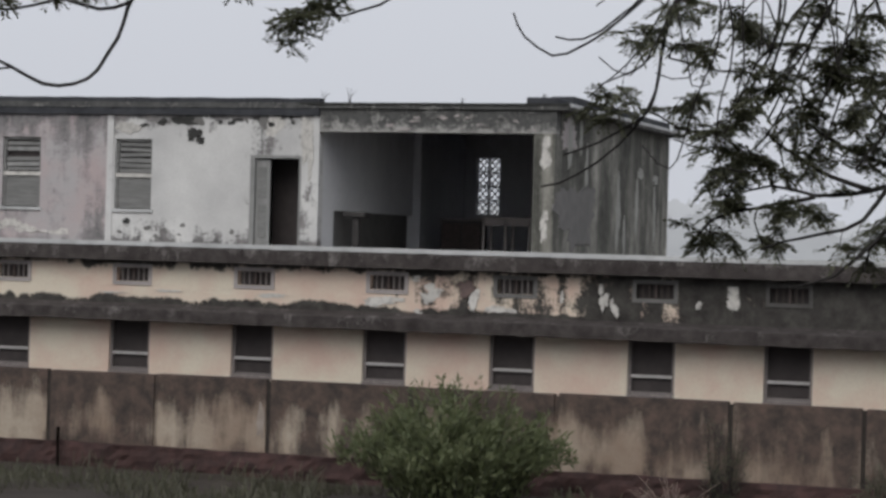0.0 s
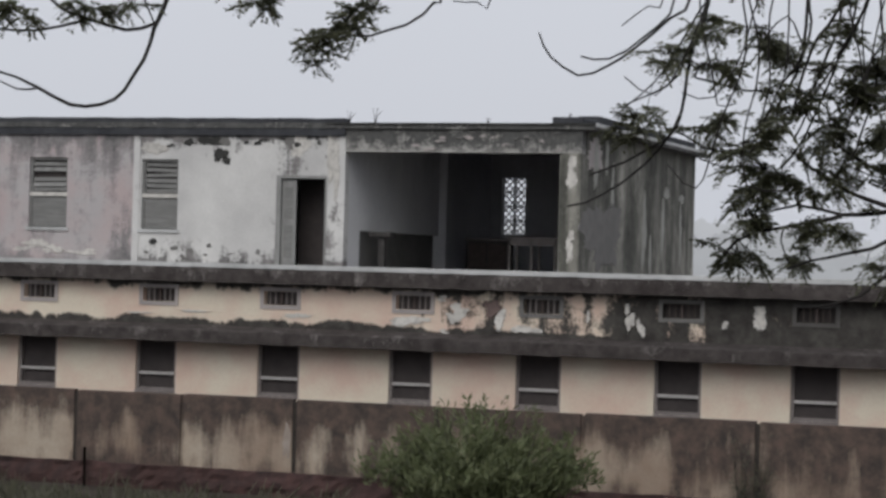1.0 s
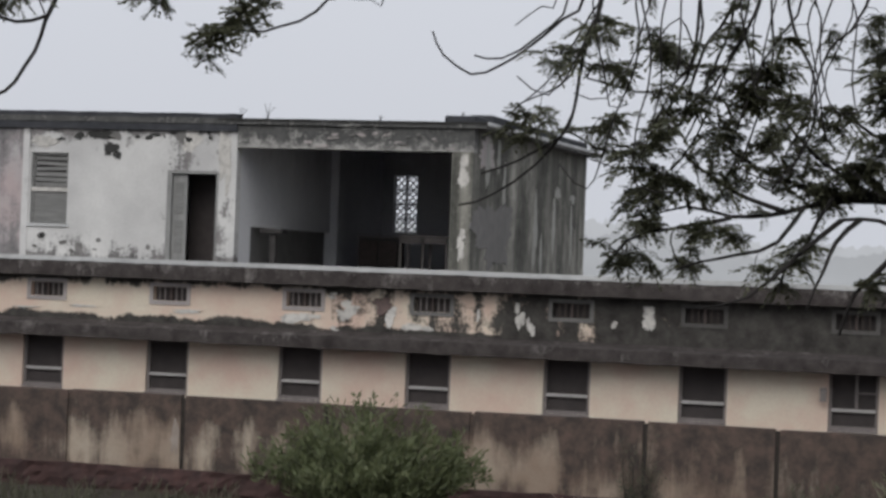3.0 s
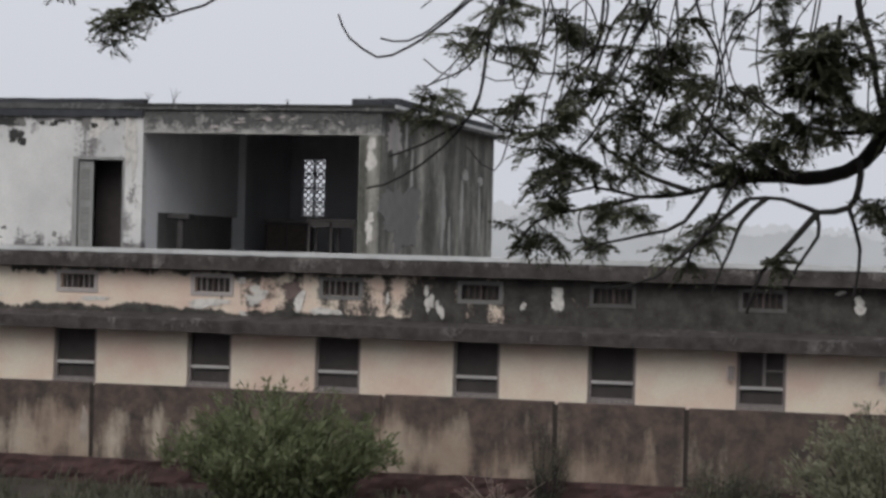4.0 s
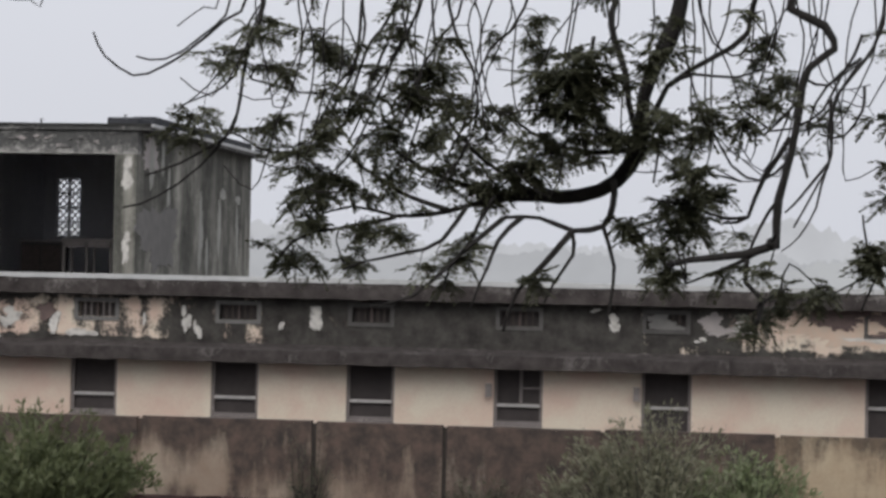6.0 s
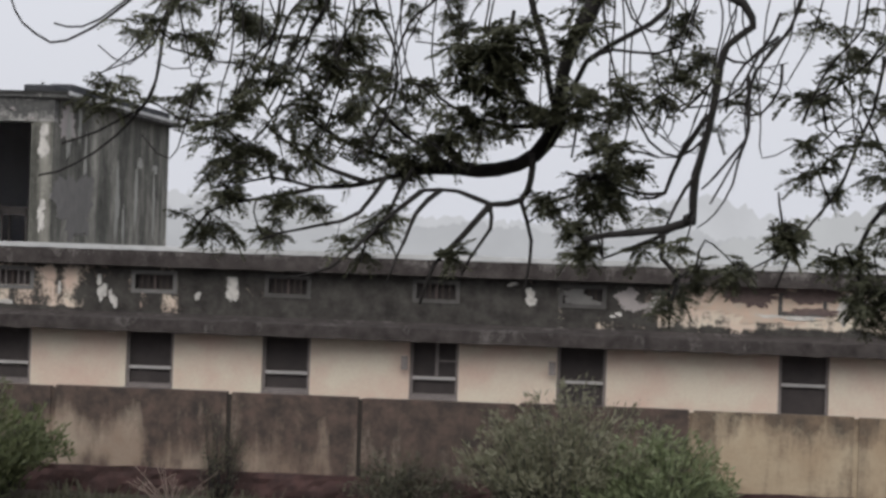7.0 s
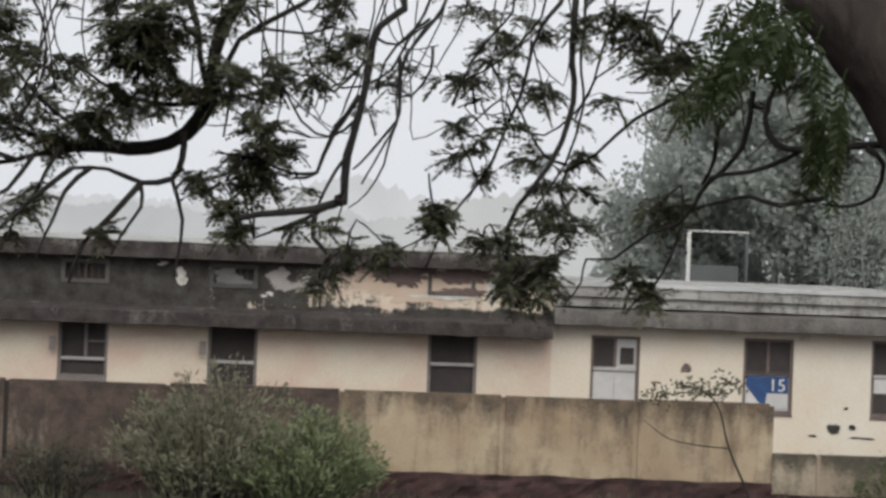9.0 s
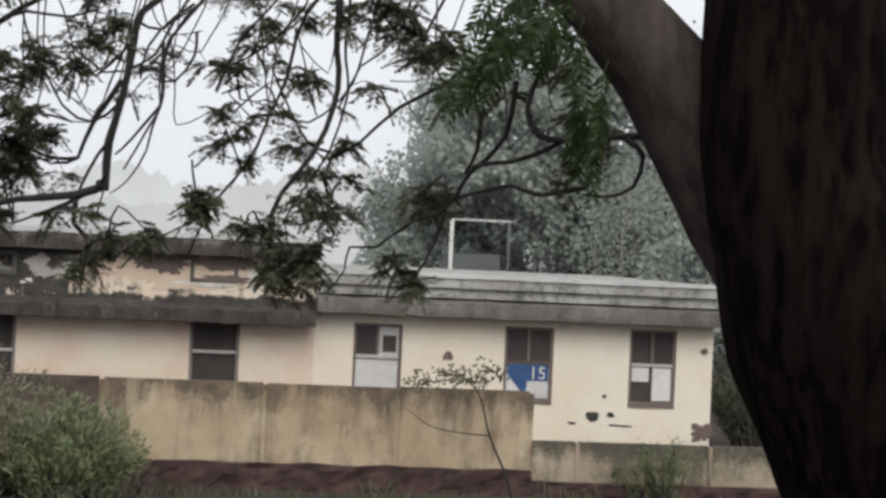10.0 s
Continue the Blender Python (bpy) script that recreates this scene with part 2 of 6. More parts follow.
m_transom = plain("pale_painted_wood", (0.52, 0.50, 0.48), (0.42, 0.40, 0.385), 12, 0.7)
m_frame_brown = plain("brown_painted_wood", (0.20, 0.155, 0.14), (0.14, 0.11, 0.10), 12, 0.75)
m_frame_dark = plain("dark_stained_wood", (0.11, 0.085, 0.078), (0.07, 0.055, 0.05), 12, 0.7)
m_bar = plain("rusty_bar", (0.08, 0.065, 0.055), (0.05, 0.04, 0.035), 20, 0.7)
m_board = plain("weathered_board", (0.25, 0.25, 0.24), (0.16, 0.16, 0.155), 6, 0.85, stretch=(0.4, 1, 5))
m_ground = plain("wet_soil", (0.036, 0.028, 0.024), (0.058, 0.048, 0.037), 1.2, 0.95, bump=0.8)
# two barks: light is put into the limb's grey, shade into the near-black one
m_bark_lit = plain("lit_bark", (0.085, 0.070, 0.065), (0.030, 0.025, 0.023), 14, 0.95, bump=1.0, stretch=(1, 1, 0.3), lo=0.38, hi=0.66, spec=0.08)
m_bark_shaded = plain("bark", (0.014, 0.010, 0.009), (0.003, 0.0024, 0.0022), 16, 0.95, bump=1.0, stretch=(1, 1, 0.22), lo=0.42, hi=0.58, spec=0.02)
m_twig = plain("twig_bark", (0.036, 0.033, 0.031), (0.022, 0.020, 0.019), 15, 0.9)
m_white = plain("white_paint", (0.72, 0.72, 0.70), (0.6, 0.6, 0.58), 6, 0.6)


# ---- mesh helpers ----
def part(name, bm, material, parent, label=""):
    me = bpy.data.meshes.new(name)
    if isinstance(bm, bmesh.types.BMesh):
        bm.to_mesh(me)
        bm.free()
    else:
        me.from_pydata(bm[0], [], bm[1])
        me.polygons.foreach_set("use_smooth", [True] * len(me.polygons))
    me.materials.append(material)
    ob = new(name, me)
    if parent:
        ob.parent = parent
        base = parent
        while base.parent:
            base = base.parent
        ob.matrix_parent_inverse = Matrix.Identity(4)
        if base is parent:
            ob.location = -Vector(parent.location)
    return tagged(ob, label)


def thing(name, at, label, category, group="", kind=""):
    return tagged(new(name), label, category, group, kind) if at is None else placed(new(name), at, label, category, group, kind)


def placed(ob, at, label, category, group="", kind=""):
    ob.location = at
    return tagged(ob, label, category, group, kind)


def box(bm, x0, x1, y0, y1, z0, z1, bevel=0.0):
    r = bmesh.ops.create_cube(bm, size=1)
    for v in r["verts"]:
        v.co = Vector((x0 + (v.co.x + 0.5) * (x1 - x0), y0 + (v.co.y + 0.5) * (y1 - y0), z0 + (v.co.z + 0.5) * (z1 - z0)))
    if bevel:
        es = list({e for v in r["verts"] for e in v.link_edges})
        bmesh.ops.bevel(bm, geom=es, offset=bevel, segments=1, affect="EDGES")
    return bm


def boxes(*rows, bevel=0.0):
    bm = bmesh.new()
    for r in rows:
        box(bm, *r, bevel=bevel)
    return bm


def pierced(x0, x1, z0, z1, y0, thick, holes):
    """A wall along x with holes (x0, x1, z0, z1) cut through it."""
    xs = sorted({x0, x1, *(min(max(v, x0), x1) for h in holes for v in h[:2])})
    zs = sorted({z0, z1, *(min(max(v, z0), z1) for h in holes for v in h[2:])})
    bm = bmesh.new()
    grid = {}

    def at(i, j):
        if (i, j) not in grid:
            grid[i, j] = bm.verts.new((xs[i], y0, zs[j]))
        return grid[i, j]
    for i in range(len(xs) - 1):
        for j in range(len(zs) - 1):
            cx, cz = (xs[i] + xs[i + 1]) / 2, (zs[j] + zs[j + 1]) / 2
            if not any(h[0] < cx < h[1] and h[2] < cz < h[3] for h in holes):
                bm.faces.new((at(i, j), at(i + 1, j), at(i + 1, j + 1), at(i, j + 1)))
    out = bmesh.ops.extrude_face_region(bm, geom=bm.faces[:])
    for v in out["geom"]:
        if isinstance(v, bmesh.types.BMVert):
            v.co.y += thick
    bmesh.ops.recalc_face_normals(bm, faces=bm.faces)
    return bm


def ragged_slab(x0, x1, y0, y1, z0, z1, step=0.25, amp=0.02, seed=0, slope=0.0):
    """A long slab whose front edge is chipped and wavy; slope: how far its top falls towards the front."""
    bm = bmesh.new()
    k = max(2, int((x1 - x0) / step))
    rows = []
    for i in range(k + 1):
        x = x0 + (x1 - x0) * i / k
        a = noise.noise((x * 1.7, seed, 0)) * amp
        b = noise.noise((x * 1.1, seed + 9, 3)) * amp
        c = noise.noise((x * 2.3, seed + 5, 7)) * amp
        rows.append([bm.verts.new(p) for p in ((x, y0 + a, z0 + c), (x, y0 + a, z1 - slope + b), (x, y1, z1), (x, y1, z0))])
    for r, s in zip(rows, rows[1:]):
        for j in range(4):
            bm.faces.new((r[j], r[(j + 1) % 4], s[(j + 1) % 4], s[j]))
    bm.faces.new(rows[0])
    bm.faces.new(rows[-1][::-1])
    bmesh.ops.recalc_face_normals(bm, faces=bm.faces)
    return bm


def flake(cx, cz, y, w, h, seed, proud=0.012, n=110):
    """A ragged patch of surviving plaster on a wall that faces -y."""
    bm = bmesh.new()
    ring = []
    for i in range(n):
        a = 2 * math.pi * i / n
        c, d = math.cos(a), math.sin(a)
        r = 0.84 + sum(k * noise.noise((c * q + seed, d * q, seed * 0.7 + q)) for k, q in ((0.42, 1.2), (0.34, 2.8), (0.22, 6.5), (0.14, 15.0), (0.08, 31.0)))
        square = 1.0 / max(abs(c), abs(d)) ** 0.25
        ring.append(bm.verts.new((cx + c * w / 2 * max(0.15, r) * square, y - proud, cz + d * h / 2 * max(0.15, r) * square)))
    f = bm.faces.new(ring)
    out = bmesh.ops.extrude_face_region(bm, geom=[f])
    for v in out["geom"]:
        if isinstance(v, bmesh.types.BMVert):
            v.co.y = y + 0.01
    bmesh.ops.recalc_face_normals(bm, faces=bm.faces)
    return bm


# ---- ground ----
def ground_sheet():
    bm = bmesh.new()
    xs = [-3000, -600, -120] + [-60 + i * 1.5 for i in range(81)] + [120, 600, 3000]
    ys = [-3000, -400, -60, -10, 10, 20, 28] + [30 + i * 0.8 for i in range(30)] + [60, 80, 140, 400, 1200, 4000]
    grid = [[bm.verts.new((x, y, 0.0 if abs(x) > 100 or y > 44.5 or y < 15 else noise.noise((x * 0.4, y * 0.4, 2)) * 0.12 - 0.05)) for x in xs] for y in ys]
    for r, s in zip(grid, grid[1:]):
        for j in range(len(xs) - 1):
            bm.faces.new((r[j], r[j + 1], s[j + 1], s[j]))
    return bm


ground = part("ground", ground_sheet(), m_ground, None)
tagged(ground, "wet dark soil with weeds along the boundary wall", "ground", kind="structure")

# ---- the long building ----
FY = 53.0
building = thing("building", (-12, FY, 0), "long derelict two-storey building with mouldy cream and white plaster", "building")
WIN_RIGHT = [-36.7, -33.2, -29.7, -26.2, -22.72, -19.12, -15.78, -12.28, -8.97, -5.43, -1.95, 3.2]
WW = 1.16
windows = [(r - WW, r, 1.66 if r < -3 else 1.42, 3.02) for r in WIN_RIGHT]
VENT_RIGHT = [-36.8, -33.3, -29.8, -26.27, -22.82, -19.2, -15.85, -12.34, -9.1, -5.55, -2.1, 3.0]
vents = [(r - 0.92, r, 3.98, 4.33) for r in VENT_RIGHT]
part("wall", pierced(-40, 4.94, 0, 4.5, FY, 0.3, windows + vents), m_lower, building, "cream plaster wall blackened by mould")
part("wall", boxes((-40, 4.94, 66, 66.3, 0, 5.0), (-40.3, -40, FY, 66.3, 0, 5.0), (4.66, 4.94, FY + 0.3, 66, 0, 4.5)), m_side, building)
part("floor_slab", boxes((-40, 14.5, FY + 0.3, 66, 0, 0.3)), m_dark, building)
part("roof_slab", ragged_slab(-40.3, 5.0, FY - 0.42, 66.3, 4.52, 5.0, amp=0.025, seed=3), m_ledge, building, "mouldy concrete slab with a sheen-pale edge")
part("sunshade", ragged_slab(-40.0, 4.9, FY - 0.75, FY, 2.98, 3.42, amp=0.045, seed=6, slope=0.14), m_ledge, building, "mouldy black concrete sunshade")
# pale strip: the sky's reflection on the slab edge is painted in
part("slab_edge", ragged_slab(-40.3, 5.0, FY - 0.45, FY - 0.3, 4.90, 5.015, amp=0.02, seed=5), m_rim, building, "pale edge strip with the sky's sheen put into its colour")


def window(parent, x0, x1, z0, z1, style):
    """A wooden window in its opening; style says which leaves, boards and panes are left."""
    y = FY + 0.07
    t = 0.075
    mat = m_frame if style in ("plain", "mullion", "high") else m_frame_brown
    w = part("window", boxes((x0, x1, FY - 0.03, FY + 0.16, z0 - 0.06, z0)), mat, parent, "weathered wooden window")
    part("frame", boxes((x0, x0 + t, y, y + 0.09, z0, z1), (x1 - t, x1, y, y + 0.09, z0, z1),
                        (x0 + t, x1 - t, y, y + 0.09, z1 - t, z1), (x0 + t, x1 - t, y, y + 0.09, z0, z0 + t)), mat, w)
    zt = z0 + (z1 - z0) * (0.33 if z0 > 1.6 else 0.45 if style == "plain" else 0.53)
    part("transom", boxes((x0 + t, x1 - t, y - 0.01, y + 0.08, zt - 0.035, zt + 0.035)), m_transom if style != "poster" else m_frame_dark, w)
    if style in ("mullion", "sheet", "poster", "paper"):
        xm = (x0 + x1) / 2 + (0.06 if style == "mullion" else 0)
        part("mullion", boxes((xm - 0.035, xm + 0.035, y, y + 0.08, zt + 0.035, z1 - t)), mat, w)
    if style in ("plain", "mullion", "high"):
        # added dark sheet in place of the shaded interior
        part("pane", boxes((x0 + t, x1 - t, y + 0.10, y + 0.108, z0 + t, z1 - t)), m_dim_sheet, w, "dark sheet standing for the dim room behind")
    return w, y, zt, t


STYLE = {9: "mullion", 10: "plain", 11: "high"}
for i, (x0, x1, z0, z1) in enumerate(windows):
    w, y, zt, t = window(building, x0, x1, z0, z1, STYLE.get(i, "plain"))
    if i == 9:
        part("glazing_bar", boxes((x0 + 0.66, x1 - t, y, y + 0.06, 2.5, 2.54)), m_frame, w)
    if i in (9, 10):
        part("shutter", boxes((x0 - 0.17, x0 - 0.02, FY - 0.22, FY - 0.17, 2.3, 2.62)), m_frame, w, "broken stub of an open shutter")
for i, (x0, x1, z0, z1) in enumerate(vents):
    v = part("vent", boxes((x0 - 0.1, x1 + 0.1, FY - 0.03, FY + 0.02, z0 - 0.1, z0 - 0.004), (x0 - 0.1, x1 + 0.1, FY - 0.03, FY + 0.02, z1 + 0.004, z1 + 0.1),
                           (x0 - 0.1, x0 - 0.004, FY - 0.03, FY + 0.02, z0 - 0.004, z1 + 0.004), (x1 + 0.004, x1 + 0.1, FY - 0.03, FY + 0.02, z0 - 0.004, z1 + 0.004)),
             m_patch_drab if x1 > -10 else m_patch_dull if x1 > -17 else m_patch_grey, building, "barred vent with a raised plaster surround")
    for k in (0, 1, 3, 4):
        xb = x0 + (x1 - x0) * (k + 1) / 6
        part("bar", boxes((xb - 0.018, xb + 0.018, FY + 0.03, FY + 0.05, z0, z1)), m_frame if x1 < -15 else m_bar, v)
    part("mullion", boxes(((x0 + x1) / 2 - 0.03, (x0 + x1) / 2 + 0.03, FY + 0.05, FY + 0.12, z0, z1)), m_frame_dark, v)
    # added dark sheet for the shade inside the vent
    part("shade_sheet", boxes((x0, x1, FY + 0.2, FY + 0.21, z0, z1)), m_dim_sheet, v)

# upper storey, on an unseen pale sheet added to bounce light into the room
part("bounce_sheet", boxes((-37.8, -15.7, FY + 0.5, 64.7, 5.002, 5.012)), m_rim, building, "unseen pale sheet added to bounce light into the room")
UX = -15.4
RX0, RX1 = -21.6, -15.95
up_win = [(-34.0, -32.85, 5.85, 7.68), (-30.66, -29.52, 5.85, 7.7), (-27.33, -26.27, 5.85, 7.68)]
SX = -27.4
part("wall", pierced(-38, SX - 0.16, 5.0, 8.32, FY, 0.3, up_win[:2]), m_wash, building, "mauve-grey washed wall with black runs")
part("pilaster", ragged_slab(SX - 0.16, SX + 0.02, FY - 0.035, FY + 0.3, 5.0, 8.3, step=0.03, amp=0.004, seed=77), m_strip, building, "white plaster strip between two bays")
part("wall", pierced(SX + 0.02, RX0, 5.0, 8.32, FY, 0.3, up_win[2:] + [(-23.42, -22.08, 5.0, 7.3)]), m_upper, building, "peeling white limewash wall with black mould runs")
part("pier", boxes((RX1, UX, FY, FY + 0.5, 5.0, 7.92)), m_side, building)
part("beam", ragged_slab(RX0, UX + 0.02, FY - 0.02, FY + 0.35, 7.92, 8.52, amp=0.02, seed=12), m_beam, building, "stained concrete beam with broken plaster")
part("side_wall", boxes((UX - 0.3, UX, FY + 0.5, 65, 5.0, 8.5)), m_side, building, "grey render wall with pale and black runs")
part("back_wall", pierced(-38, UX - 0.3, 5.0, 8.5, 64.7, 0.3, [(-21.25, -20.5, 6.1, 7.82)]), m_inside, building)
for row in ((RX0 - 0.25, RX0, FY + 0.3, 54.1, 5.0, 8.5), (RX0 - 0.25, RX0, 54.1, 60.1, 5.95, 8.5), (RX0 - 0.25, RX0, 60.1, 64.7, 5.0, 8.5)):
    part("partition", boxes(row), m_inside, building)
part("pilaster", boxes((RX0, RX0 + 0.22, 60.1, 60.6, 5.0, 8.5)), m_inside, building)
for row in ((-26, -25.8, FY + 0.3, 64.7, 5.0, 8.5), (-38, -37.8, FY + 0.3, 64.7, 5, 8.5)):
    part("partition", boxes(row), m_inside, building)
part("roof_slab", ragged_slab(-38, UX + 0.35, FY - 0.1, 65.3, 8.5, 8.64, amp=0.02, seed=21), m_beam, building)
part("coping", ragged_slab(-38, RX0, FY - 0.08, FY + 0.25, 8.31, 8.76, amp=0.03, seed=31), m_coping, building, "parapet blackened by mould")
for row in ((-16.2, UX, FY + 0.1, 54.6, 8.64, 8.82), (-16.0, UX, 54.62, 57, 8.64, 8.95), (UX - 0.4, UX, 57.02, 61, 8.64, 8.96), (UX - 0.4, UX, 61.02, 65, 8.64, 8.92)):
    part("parapet", boxes(row, bevel=0.03), m_coping, building)
part("slab_edge", boxes((UX + 0.33, UX + 0.39, FY, 65.3, 8.57, 8.66), bevel=0.012), m_rim, building, "pale edge strip with the sky's sheen put into its colour")
part("slab_edge", ragged_slab(RX0 - 0.5, UX + 0.36, FY - 0.13, FY - 0.09, 8.6, 8.65, amp=0.01, seed=8), m_patch_black, building)

# ---- the tree: trunk, limbs, sagging twigs and feathery leaves ----
def smooth_line(pts, step=0.07):
    pts = [Vector(p) for p in pts]
    ext = [pts[0] * 2 - pts[1]] + pts + [pts[-1] * 2 - pts[-2]]
    res = []
    for i in range(1, len(ext) - 2):
        a, b, c, d = ext[i - 1:i + 3]
        k = max(2, int((c - b).length / step))
        for j in range(k):
            u = j / k
            res.append(0.5 * ((2 * b) + (c - a) * u + (2 * a - 5 * b + 4 * c - d) * u * u + (3 * b - a - 3 * c + d) * u ** 3))
    res.append(pts[-1])
    return res


def tube(verts, faces, line, r0, r1, sides=6, rough=0.0):
    n = len(line)
    off = len(verts)
    side = Vector((0.3, 1, 0.2))
    for i, p in enumerate(line):
        u = i / (n - 1)
        d = (line[min(i + 1, n - 1)] - line[max(i - 1, 0)]).normalized()
        x = d.cross(side)
        if x.length < 0.05:
            x = d.cross(Vector((1, 0, 0)))
        x.normalize()
        y = d.cross(x)
        r = r0 + (r1 - r0) * u
        for j in range(sides):
            a = 2 * math.pi * j / sides
            q = p + (x * math.cos(a) + y * math.sin(a)) * r
            k = 1 + rough * (noise.noise(q * 5) + 0.6 * noise.noise(q * 14))
            verts.append(p + (q - p) * k)
    for i in range(n - 1):
        for j in range(sides):
            a, b = off + i * sides + j, off + i * sides + (j + 1) % sides
            faces.append((a, b, b + sides, a + sides))
    faces.append(tuple(off + j for j in range(sides))[::-1])
    faces.append(tuple(off + (n - 1) * sides + j for j in range(sides)))


def leaf_spray(rng, leaves=6, pairs=11, length=0.115, leaflet=0.036, width=0.0155):
    """Feathery leaves that spring from one twig end: rachises with paired leaflets."""
    vs = []
    for _ in range(leaves):
        az = rng.uniform(0, 2 * math.pi)
        el = rng.uniform(-0.9, 0.55)
        d = Vector((math.cos(az) * math.cos(el), math.sin(az) * math.cos(el), math.sin(el)))
        s = d.cross(Vector((0, 0, 1))).normalized()
        ln = length * rng.uniform(0.7, 1.3)
        for k in range(pairs):
            u = (k + 1.2) / (pairs + 1)
            base = d * ln * u + Vector((0, 0, -0.35 * ln * u * u))
            lf = leaflet * (1.15 - 0.6 * abs(u - 0.45)) * rng.uniform(0.8, 1.2)
            for sg in (-1, 1):
                t = (s * sg + d * 0.55 + Vector((0, 0, rng.uniform(-0.55, 0.1)))).normalized()
                w = t.cross(Vector((rng.uniform(-0.5, 0.5), rng.uniform(-0.5, 0.5), 1))).normalized() * width / 2
                vs += [base, base + t * lf * 0.5 + w, base + t * lf, base + t * lf * 0.5 - w]
    return np.array([tuple(v) for v in vs])


def quads_object(name, blocks, material, parent, label=""):
    co = np.concatenate(blocks).astype(np.float32)
    n = len(co) // 4
    me = bpy.data.meshes.new(name)
    me.vertices.add(len(co))
    me.vertices.foreach_set("co", co.ravel())
    me.loops.add(len(co))
    me.loops.foreach_set("vertex_index", np.arange(len(co), dtype=np.int32))
    me.polygons.add(n)
    me.polygons.foreach_set("loop_start", np.arange(0, len(co), 4, dtype=np.int32))
    me.update()
    me.validate()
    me.materials.append(material)
    ob = new(name, me)
    ob.parent = parent
    ob.location = -Vector(parent.location)
    return tagged(ob, label, kind="stuff")


def turned(block, rng, at, size):
    a = rng.uniform(0, 2 * math.pi)
    m = np.array(Euler((rng.uniform(-0.35, 0.35), rng.uniform(-0.35, 0.35), a)).to_matrix())
    return block @ m.T * size + np.array(at)


m_leaf = leafy("feathery_leaf", (0.090, 0.096, 0.062), (0.155, 0.158, 0.100), through_light=0.4)
tree = thing("tree", (2.3, 6.8, 0), "big dark tree with sagging twigs and feathery leaves", "tree")
tree_rng = random.Random(5)
SPRAYS = [leaf_spray(random.Random(i), leaves=7 + i % 3) for i in range(9)]
leaf_blocks, twig_v, twig_f, joints = [], [], [], []


def bough(name, rows, material, label):
    """A tapering trunk or limb: rows of x, y, z and radius."""
    line = smooth_line([r[:3] for r in rows], 0.05)
    us, acc = [0.0], 0.0
    for p, q in zip(rows, rows[1:]):
        acc += (Vector(q[:3]) - Vector(p[:3])).length
        us.append(acc)
    v, f = [], []
    run = [0.0]
    for p, q in zip(line, line[1:]):
        run.append(run[-1] + (q - p).length)
    radii = np.interp([r * acc / run[-1] for r in run], us, [r[3] for r in rows])
    sides = 36
    tube(v, f, line, 1.0, 1.0, sides)
    for i, p in enumerate(line):
        for j in range(sides):
            d = v[i * sides + j] - p
            a = 2 * math.pi * j / sides
            furrow = 0.035 * noise.noise((math.cos(a) * 5, math.sin(a) * 5, run[i] * 2.5)) + 0.05 * noise.noise((math.cos(a) * 1.4, math.sin(a) * 1.4, run[i] * 1.8)) + 0.02 * noise.noise((math.cos(a) * 12, math.sin(a) * 12, run[i] * 6))
            v[i * sides + j] = p + d * float(radii[i]) * (1 + furrow)
    part(name, (v, f), material, tree, label)


def hang_leaves(p, size=1.0):
    leaf_blocks.append(turned(SPRAYS[tree_rng.randrange(len(SPRAYS))], tree_rng, p, size * tree_rng.uniform(0.7, 1.15)))


def branch(pts, r0, r1, leaf=0.0):
    line = smooth_line(pts)
    line = [q + Vector([noise.noise(q * 6 + Vector((k * 9, 0, 0))) for k in range(3)]) * 0.012
            + Vector([noise.noise(q * 2.6 + Vector((k * 9, 4, 0))) for k in range(3)]) * 0.045 for q in line]
    if r0 < 0.013:
        r0, r1 = r0 * 1.35, r1 * 1.4
    elif r0 < 0.035:
        r0, r1 = r0 * 0.72, r1 * 0.72
    v, f = [], []
    tube(v, f, line, r0, r1, 8 if r0 > 0.015 else 5, 0.28 if r0 > 0.013 else 0)
    part("branch", (v, f), m_twig, tree)
    joints.extend(line[::3])
    total = sum((a - b).length for a, b in zip(line, line[1:]))
    for _ in range(int(leaf * total * 0.95 + 0.5)):
        u = tree_rng.uniform(0.3, 1.0)
        p = line[min(int(u * len(line)), len(line) - 1)]
        q = p + Vector((tree_rng.uniform(-0.1, 0.1), tree_rng.uniform(-0.15, 0.15), tree_rng.uniform(-0.12, 0.06)))
        tube(twig_v, twig_f, [p, (p + q) / 2 + Vector((0, 0, 0.02)), q], 0.0025, 0.0015, 3)
        hang_leaves(q, 0.85)


def mass(centre, w, h, n, wood=None):
    """A tuft of leafy twigs, fed by the nearest wood."""
    c = Vector(centre)
    root = min(wood or joints, key=lambda j: (j - c).length)
    if (root - c).length > 0.12:
        mid = (root + c) / 2 + Vector((tree_rng.uniform(-0.05, 0.05), 0, tree_rng.uniform(0.0, 0.12)))
        tube(twig_v, twig_f, smooth_line([root, mid, c], 0.05), 0.005, 0.003, 4)
    for _ in range(max(2, round(n * 0.63))):
        while True:
            d = Vector([tree_rng.uniform(-1, 1) for _ in range(3)])
            if d.length < 1:
                break
        q = c + Vector((d.x * w * 0.52, d.y * max(w, h) * 0.55, d.z * h * 0.5))
        tube(twig_v, twig_f, [c + (q - c) * 0.1, c + (q - c) * 0.5 + Vector((0, 0, 0.03)), q], 0.003, 0.0015, 3)
        hang_leaves(q, 0.75)



# jali of pierced concrete blocks in the back wall
jali = part("jali", boxes((-21.25, -20.5, 64.78, 64.9, 6.945, 6.975)), m_inside, building, "pierced concrete lattice with daylight behind")


